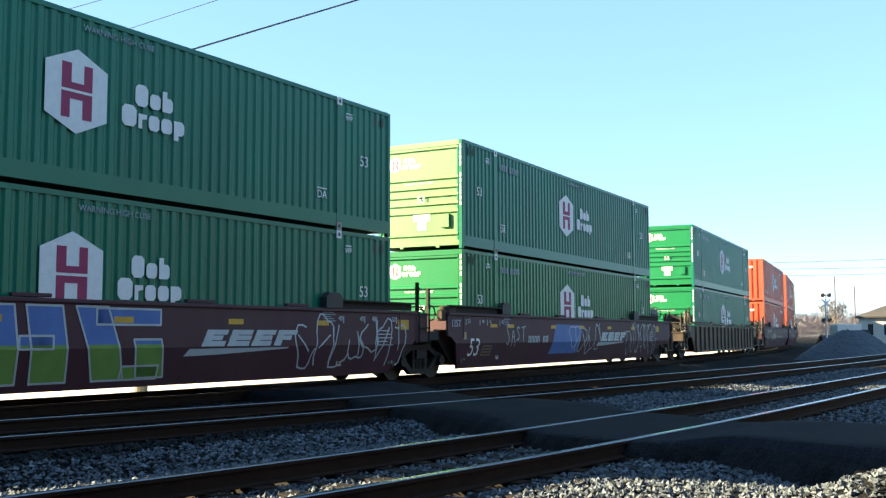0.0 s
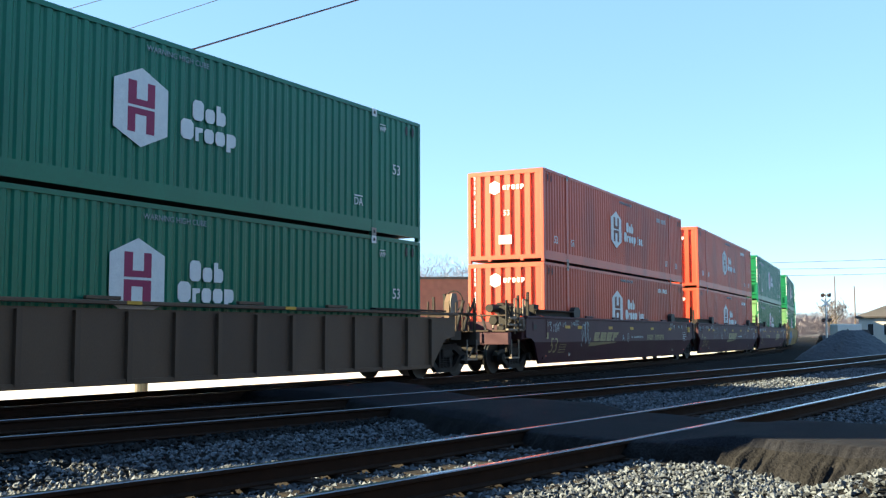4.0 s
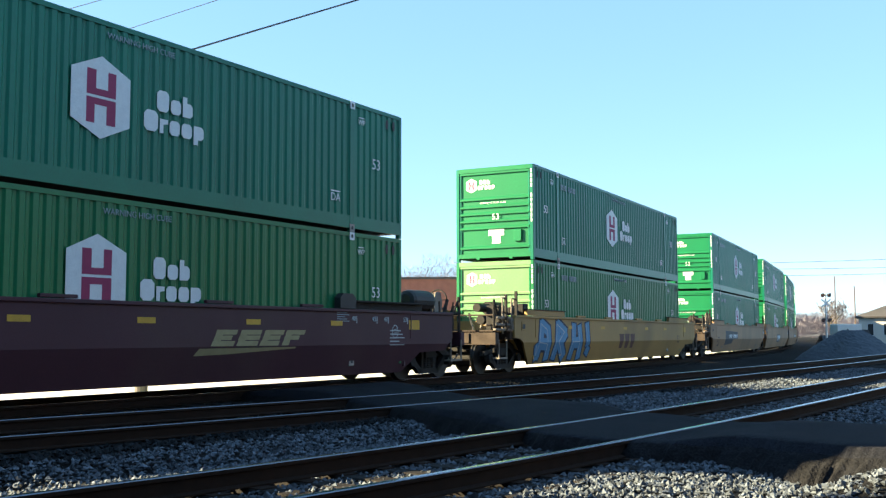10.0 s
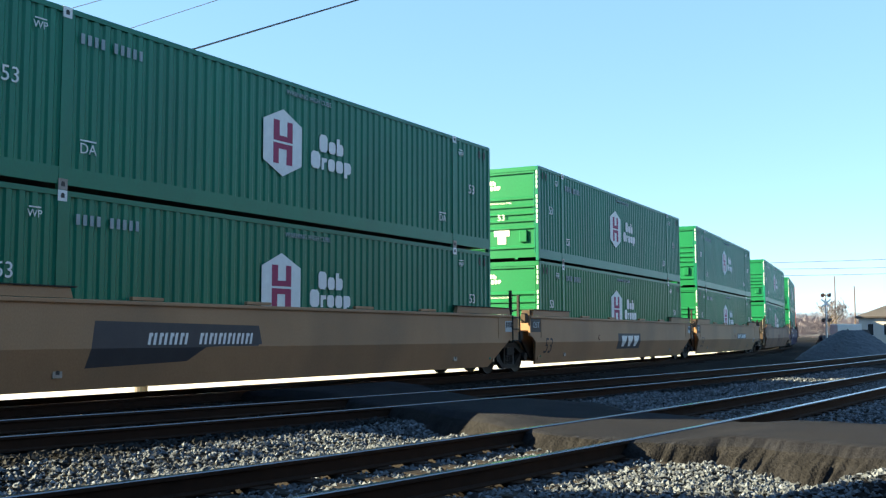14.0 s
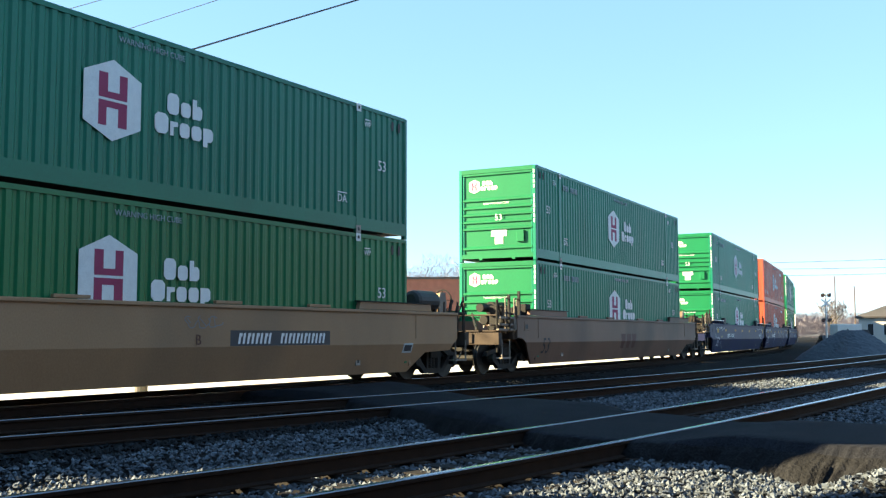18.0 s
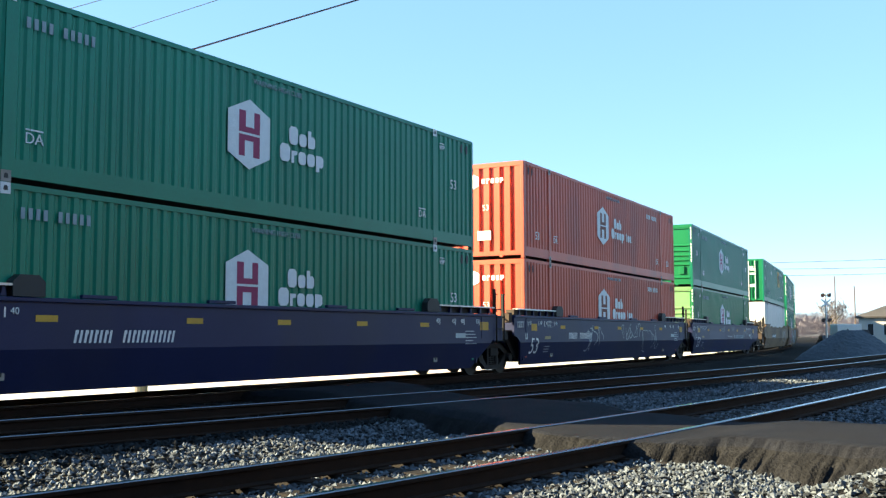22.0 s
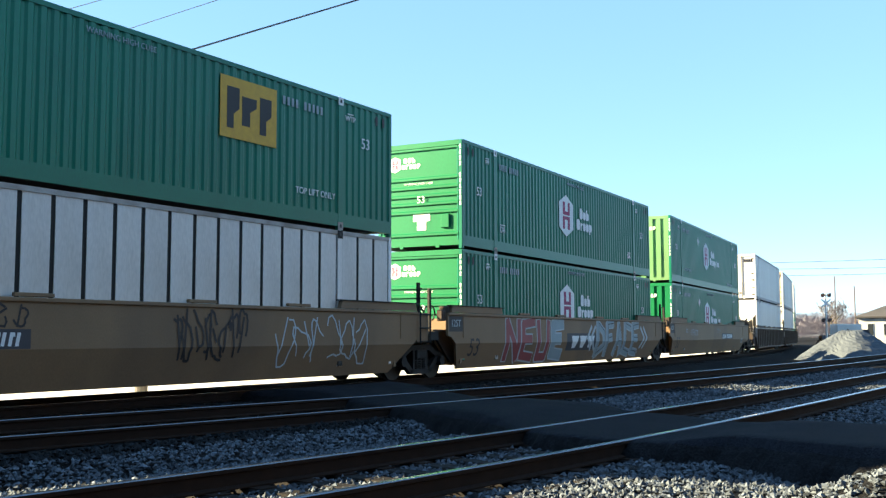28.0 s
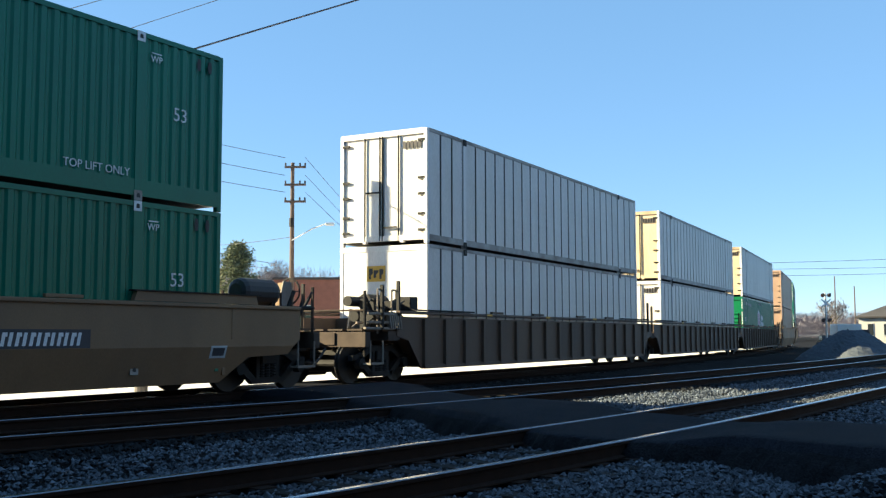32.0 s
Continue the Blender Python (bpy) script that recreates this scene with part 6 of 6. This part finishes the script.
    for k in range(4):
        piece("plate_bar", "plate_bar", lambda bm: box(bm, -0.05, 0.05, -0.056, -0.051, 2.45, 2.65), "black", sgn, pose(-0.33 + 0.22 * k, 0, 0))

    # level-crossing signals
    def signal(x, y, h, label):
        t = thing("crossing_signal", label, "signal", "level-crossing signals", m=pose(x, y, -0.42))
        piece("mast", ("signal_mast", h), lambda bm: rod(bm, (0, 0, 0), (0, 0, h), 0.10, 10), "galv", t)
        for z in (h - 0.25, h - 2.9):
            for dx in (-0.34, 0.34):
                lamp = piece("lamp", "signal_lamp", lambda bm: disc(bm, (0, 0, 0), 1, 0.21, 0.06, 18), "black", t, pose(dx, -0.15, z), "round black signal target")
                piece("lens", "signal_lens", lambda bm: disc(bm, (0, -0.05, 0), 1, 0.11, 0.05, 14), "redlens", lamp)
                piece("hood", "signal_hood", lambda bm: rod(bm, (0, -0.3, 0.1), (0, 0, 0.1), 0.12, 10), "black", lamp)
            piece("lamp_bar", "lamp_bar", lambda bm: rod(bm, (-0.45, -0.08, 0), (0.45, -0.08, 0), 0.04, 8), "galv", t, pose(0, 0, z))
        for s1 in (-1, 1):
            piece("crossbuck_blade", ("crossbuck_blade", s1), lambda bm: prism(bm, [(-0.5, -0.42 * s1 - 0.10), (-0.5, -0.42 * s1 + 0.10), (0.5, 0.42 * s1 + 0.10), (0.5, 0.42 * s1 - 0.10)], 1, -0.14, -0.125), "mark", t, pose(0, -0.01 * s1, h - 1.1))
        return t
    signal(41.0, 110, 6.0, "tall railway crossing signal with black lamps and white crossbuck")

    # masts
    pole("mast", 68.8, 180, -0.5, 11.4, 0.13, 0.09, "darkwood", "tall thin grey mast in the distance")
    pole("mast", 64.2, 160, -0.5, 8.7, 0.13, 0.08, "darkwood", "thin wooden mast in the distance")

    # parked truck and cars by the road
    def vehicle(name, x, y, l, h, paint, label, yaw=0.0, box_body=True):
        t = thing(name, label, "vehicle", m=pose(x, y, -0.42, 0, 0, yaw))
        if box_body:
            piece("cargo_box", (name, "box"), lambda bm: (box(bm, 0, l * 0.72, -1.1, 1.1, 0.75, h), bevelled(bm, 0.05)), paint, t)
            piece("cab", (name, "cab"), lambda bm: prism(bm, [(l * 0.73, 0.5), (l, 0.5), (l, 1.35), (l * 0.93, 2.1), (l * 0.73, 2.1)], 1, -1.0, 1.0), "slate", t)
            piece("emblem", (name, "emblem"), lambda bm: prism(bm, [(l * 0.3, 1.2), (l * 0.42, 1.7), (l * 0.3, 2.2), (l * 0.18, 1.7)], 1, -1.125, -1.105), "slate", t, label="dark diamond emblem")
        else:
            piece("body", (name, "body", paint), lambda bm: (prism(bm, [(0, 0.35), (l, 0.35), (l, 0.85), (l * 0.78, 0.95), (l * 0.62, h), (l * 0.25, h), (l * 0.08, 0.95), (0, 0.85)], 1, -0.85, 0.85)), paint, t)
            piece("side_glass", (name, "glass"), lambda bm: prism(bm, [(l * 0.16, 0.97), (l * 0.72, 0.97), (l * 0.60, h - 0.08), (l * 0.27, h - 0.08)], 1, -0.87, 0.87), "glass", t)
        for x1 in (l * 0.18, l * 0.80):
            for y1 in (-0.9, 0.9):
                piece("wheel", "vehicle_wheel", lambda bm: disc(bm, (0, 0, 0), 1, 0.36, 0.24, 16), "black", t, pose(x1, y1, 0.36))
    vehicle("box_truck", 42.9, 113, 3.7, 2.7, "white", "white box truck with a dark diamond emblem")
    vehicle("parked_car", 41.6, 110, 4.3, 1.5, "slate", "dark parked car beside the road", 80, False)
    vehicle("parked_car", 51.0, 112, 4.3, 1.5, "white", "white parked car in front of the cream building", 0, False)


def build_pile():
    """A heap of fresh gravel between the tracks."""
    rng = np.random.default_rng(8)
    n, m = 64, 26
    verts = []
    for j in range(m + 1):
        r = j / m
        for i in range(n):
            a = 2 * math.pi * i / n
            wob = 1 + 0.10 * math.sin(3 * a + 1) + 0.06 * math.sin(5 * a)
            z = 1.84 * min(1.0, 1.12 * (1 - r ** 1.25)) * (1 - 0.10 * math.exp(-r * 5)) + rng.normal(0, 0.022)
            verts.append((3.3 * r * wob * math.cos(a), 2.9 * r * wob * math.sin(a), max(0, z)))
    faces = [(j * n + i, j * n + (i + 1) % n, (j + 1) * n + (i + 1) % n, (j + 1) * n + i) for j in range(1, m) for i in range(n)]
    faces.append(tuple(range(n, 2 * n))[::-1])
    ob = new("gravel_pile", raw_mesh("gravel_pile", verts, faces, "stone"))
    ob.matrix_basis = pose(24.5, 61.5, -0.42, 0, 0, 20)
    tagged(ob, "heap of pale crushed gravel beside the track", "gravel pile", kind="stuff")


def build_bare_tree(x, y, h, seed, group):
    rng = random.Random(seed)
    t = thing("bare_tree", "leafless grey tree with fine twigs", "tree", group, m=pose(x, y, -0.45))
    bm = bmesh.new()
    tw = []

    def grow(p, d, l, r, depth):
        q = p + d * l
        if depth < 3:
            rod(bm, p, q, r, 6, r * 0.7)
        else:
            tw.append((p, q, r))
        if depth >= 6:
            return
        for _ in range(3 if depth > 1 else 4):
            e = (d + Vector((rng.uniform(-0.9, 0.9), rng.uniform(-0.9, 0.9), rng.uniform(-0.15, 0.7)))).normalized()
            grow(p.lerp(q, rng.uniform(0.55, 1.0)), e, l * rng.uniform(0.58, 0.80), r * 0.6, depth + 1)
    grow(Vector((0, 0, 0)), Vector((0, 0, 1)), h * 0.32, h * 0.022, 0)
    me = bpy.data.meshes.new("trunk")
    bm.to_mesh(me)
    bm.free()
    me.materials.append(M["bark"])
    tr = new("trunk", me)
    tr.parent = t
    verts, faces = [], []
    for p, q, r in tw:
        a = (q - p).orthogonal().normalized() * max(0.03, r * 0.8)
        k = len(verts)
        verts += [p + a, p - a, q]
        faces.append((k, k + 1, k + 2))
        a = a.cross((q - p).normalized())
        verts += [p + a, p - a, q]
        faces.append((k + 3, k + 4, k + 5))
    cr = new("crown", raw_mesh("crown", verts, faces, "twig"))
    cr.parent = t
    return t


def build_evergreen(x, y, h, w, seed):
    rng = random.Random(seed)
    t = thing("evergreen_tree", "dark green evergreen tree with an uneven crown", "tree", m=pose(x, y, -0.45))
    piece("trunk", ("evergreen_trunk", h), lambda bm: rod(bm, (0, 0, 0), (0.1, 0, h * 0.95), 0.22, 8, 0.04), "bark", t)
    verts, faces = [], []
    for c in range(105):
        u = rng.random() ** 0.8
        z = h * (0.22 + 0.78 * u)
        r = w * ((1 - u) ** 0.85 * 0.92 + 0.08) * rng.uniform(0.1, 1.0)
        a = rng.uniform(0, 6.28)
        cx, cy = r * math.cos(a), r * math.sin(a)
        s = rng.uniform(0.3, 0.6)
        for _ in range(95):
            p = Vector((cx, cy, z)) + Vector((rng.gauss(0, s * 0.5), rng.gauss(0, s * 0.5), rng.gauss(0, s * 0.35)))
            d1 = Vector((rng.uniform(-1, 1), rng.uniform(-1, 1), rng.uniform(-0.6, 0.6))).normalized() * 0.2
            d2 = d1.orthogonal().normalized() * 0.07
            k = len(verts)
            verts += [p, p + d1 + d2, p + d1 - d2]
            faces.append((k, k + 1, k + 2))
    cr = new("crown", raw_mesh("crown", verts, faces, "leaf"))
    cr.parent = t


def build_woods():
    """The far leafless woods along the horizon."""
    rng = random.Random(12)
    verts, faces = [], []
    for k in range(640):
        u = rng.random()
        side = rng.random() < 0.5
        if side:
            x, y, h = rng.uniform(70, 190), rng.uniform(250, 330), rng.uniform(5.0, 8.0)
        else:
            x, y, h = rng.uniform(-150, 20), rng.uniform(170, 250), rng.uniform(10, 15)
        for _ in range(620):
            a, r = rng.uniform(0, 6.28), rng.random() ** 0.5 * 3.4
            z = h * (0.15 + 0.85 * rng.random() ** 0.8)
            p = Vector((x + r * math.cos(a), y + r * math.sin(a), z - 0.4))
            d = Vector((rng.uniform(-0.6, 0.6), rng.uniform(-0.6, 0.6), rng.uniform(0.2, 1))).normalized() * rng.uniform(0.5, 1.3)
            w = d.orthogonal().normalized() * 0.035
            i = len(verts)
            verts += [p + w, p - w, p + d]
            faces.append((i, i + 1, i + 2))
    ob = new("far_woods", raw_mesh("far_woods", verts, faces, "haze"))
    tagged(ob, "bare brown winter woods along the horizon, paled in colour for haze", "woods", kind="stuff")


# unseen slabs, added to keep low sky light off the ground and train
for nm, x0, x1, y0, y1, h in (("wall_behind", -34.0, 32.0, -9.6, -9.0, 11.5), ("wall_beside", 31.0, 31.6, -9.0, 40.0, 9.5)):
    bm = bmesh.new()
    box(bm, x0, x1, y0, y1, -0.5, h)
    me = bpy.data.meshes.new(nm)
    bm.to_mesh(me)
    bm.free()
    me.materials.append(M["slate"])
    tagged(new(nm, me), "unseen dark slate slab added to block low sky light", "wall", kind="structure")

build_background()
build_pile()
for k, (x, y, h) in enumerate(((-47, 120, 10.5), (-42, 128, 11.5), (-36.5, 122, 9.5), (-32, 130, 12.5), (-28.5, 126, 10.5), (-52, 130, 11), (-25, 132, 11.5), (-22, 112, 9), (-20, 128, 11), (-58, 124, 10), (-16.5, 100, 8.0), (66, 175, 8.0))):
    build_bare_tree(x, y, h * 1.18, 40 + k, "bare trees beyond the lot")
build_evergreen(-15.0, 75, 8.2, 4.0, 3)
build_woods()


# ================= ties and stones =================
def build_ties():
    def tie(bm):
        box(bm, -1.30, 1.30, -0.115, 0.115, -0.17, 0.0)
        bevelled(bm, 0.012)
    def plate(bm):
        box(bm, -0.18, 0.18, -0.095, 0.095, 0.0, 0.014)
    for (line, zf, zn, lo, hi), track, (a, b) in zip(LINES, TRACKS, ((-22, 60), (-17, 62), (-11, 42))):
        rng = random.Random(int(a * -7))
        for k in range(int((b - a) / 0.52)):
            s = a + k * 0.52 + rng.uniform(-0.03, 0.03)
            x, y = line.at(s, rng.uniform(-0.04, 0.04))
            yaw = math.degrees(-line.heading(s)) + rng.uniform(-1.2, 1.2)
            tilt = math.degrees(math.atan2(zf - zn, 1.51))
            m = pose(float(x), float(y), (zf + zn) / 2 - 0.172 - 0.012, 0, tilt, yaw)
            piece("tie", "tie", tie, "tie", track, m)
            if line is NEAR_LINE and -6 < s < 16:
                for lat in (-0.755, 0.755):
                    piece("tie_plate", "tie_plate", plate, "rail", track, m @ pose(lat, 0, -0.004))


build_ties()


def inside(x, y, poly):
    hit = np.zeros(x.shape, bool)
    for (ax, ay), (bx, by) in zip(poly, poly[1:] + poly[:1]):
        c = (ay > y) != (by > y)
        hit ^= c & (x < (bx - ax) * (y - ay) / ((by - ay) or 1e-9) + ax)
    return hit


def build_stones(zones, material, seed, label, west=0):
    """Loose ballast stones: uneven little solids strewn over the beds."""
    rng = np.random.default_rng(seed)
    xs, ys, size = [], [], []
    for line, s0, s1, l0, l1, per, r0, r1 in zones:
        n = int((s1 - s0) * (l1 - l0) * per)
        s, lat = rng.uniform(s0, s1, n), rng.uniform(l0, l1, n)
        x, y = line.at(s, lat)
        xs.append(x), ys.append(y), size.append(rng.uniform(r0, r1, n))
    x, y, r = np.concatenate(xs), np.concatenate(ys), np.concatenate(size)
    keep = ~inside(x, y, PATH_LEFT + PATH_RIGHT[::-1])
    for line, zf, zn, lo, hi in LINES:
        lat, _ = line.near(x, y)
        keep &= np.abs(np.abs(lat) - 0.755) > 0.10
    # splits off the left bank, whose stones are coloured darker for shade
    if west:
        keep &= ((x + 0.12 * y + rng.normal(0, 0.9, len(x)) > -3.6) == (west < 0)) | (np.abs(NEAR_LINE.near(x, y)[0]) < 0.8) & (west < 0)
    x, y, r = x[keep], y[keep], r[keep]
    z = ground_height(x, y) + r * rng.uniform(0.0, 1.1, len(x)) + 0.012
    base = np.array([(1, 0, 0), (-1, 0, 0), (0, 1, 0), (0, -1, 0), (0, 0, 1), (0, 0, -1)], float)
    n = len(x)
    v = base[None] * rng.uniform(0.7, 1.3, (n, 6, 1)) + rng.normal(0, 0.24, (n, 6, 3))
    a = rng.uniform(0, 6.28, n)
    ca, sa = np.cos(a)[:, None], np.sin(a)[:, None]
    vx, vy = v[..., 0] * ca - v[..., 1] * sa, v[..., 0] * sa + v[..., 1] * ca
    v = np.stack([vx, vy, v[..., 2] * 0.8], -1) * r[:, None, None] + np.stack([x, y, z], -1)[:, None]
    tri = np.array([(0, 2, 4), (2, 1, 4), (1, 3, 4), (3, 0, 4), (2, 0, 5), (1, 2, 5), (3, 1, 5), (0, 3, 5)])
    f = (tri[None] + (np.arange(n) * 6)[:, None, None]).reshape(-1)
    me = bpy.data.meshes.new("ballast_stones")
    me.vertices.add(n * 6)
    me.vertices.foreach_set("co", v.reshape(-1))
    me.loops.add(len(f))
    me.loops.foreach_set("vertex_index", f)
    me.polygons.add(n * 8)
    me.polygons.foreach_set("loop_start", np.arange(n * 8) * 3)
    me.update(calc_edges=True)
    me.polygons.foreach_set("use_smooth", [False] * (n * 8))
    me.materials.append(M[material])
    tagged(new("ballast_stones", me), label, "gravel", kind="stuff")


build_stones(((NEAR_LINE, -8, 7, 0.9, 5.6, 560, 0.014, 0.030), (NEAR_LINE, 7, 24, 0.9, 6.5, 180, 0.018, 0.036), (NEAR_LINE, -9, 26, -0.68, 0.68, 430, 0.014, 0.031), (NEAR_LINE, -10, 14, -3.9, -0.84, 420, 0.015, 0.034), (NEAR_LINE, 14, 34, -3.3, -0.84, 170, 0.02, 0.042)), "stone", 21, "loose grey crushed ballast stones between the rails", -1)
build_stones(((NEAR_LINE, -10, 8, -3.9, -0.84, 420, 0.015, 0.034),), "grime_shade", 23, "ballast stones beside the rails, coloured darker for the shade on the left", 1)
build_stones(((NEAR_LINE, -12, 14, -4.6, -3.7, 170, 0.02, 0.038), (MID_LINE, -14, 34, -0.68, 0.68, 170, 0.02, 0.04), (MID_LINE, -14, 40, -4.2, -0.84, 90, 0.018, 0.034), (NEAR_LINE, 14, 34, -4.6, -3.2, 150, 0.02, 0.04)), "grime_shade", 22, "dark grimy ballast stones of the middle track")


def motions():
    """The train rolls along the far track, gaining a little speed."""
    times = [0.0] + [float(k) for k in range(1, 33)]
    for ob, s, half, z in MOVERS:
        walk(ob, [(t, FAR_LINE.chord(s - run_at(t), half, z)) for t in times])
    # the wheels roll while their truck is near enough to be seen
    for s, sets in WHEELS:
        seen = [k * 0.055 for k in range(1, 581) if -34 < s - run_at(k * 0.055) < 75]
        if seen:
            for ob in sets:
                x = ob.matrix_basis.translation.x
                rows = [(t, pose(x, 0, 0.44, 0, -math.degrees(run_at(t) / 0.44) % 360, 0)) for t in seen]
                walk(ob, [(0.0, rows[0][1])] + rows + [(32.0, rows[-1][1])] * (seen[-1] < 31.95))


motions()
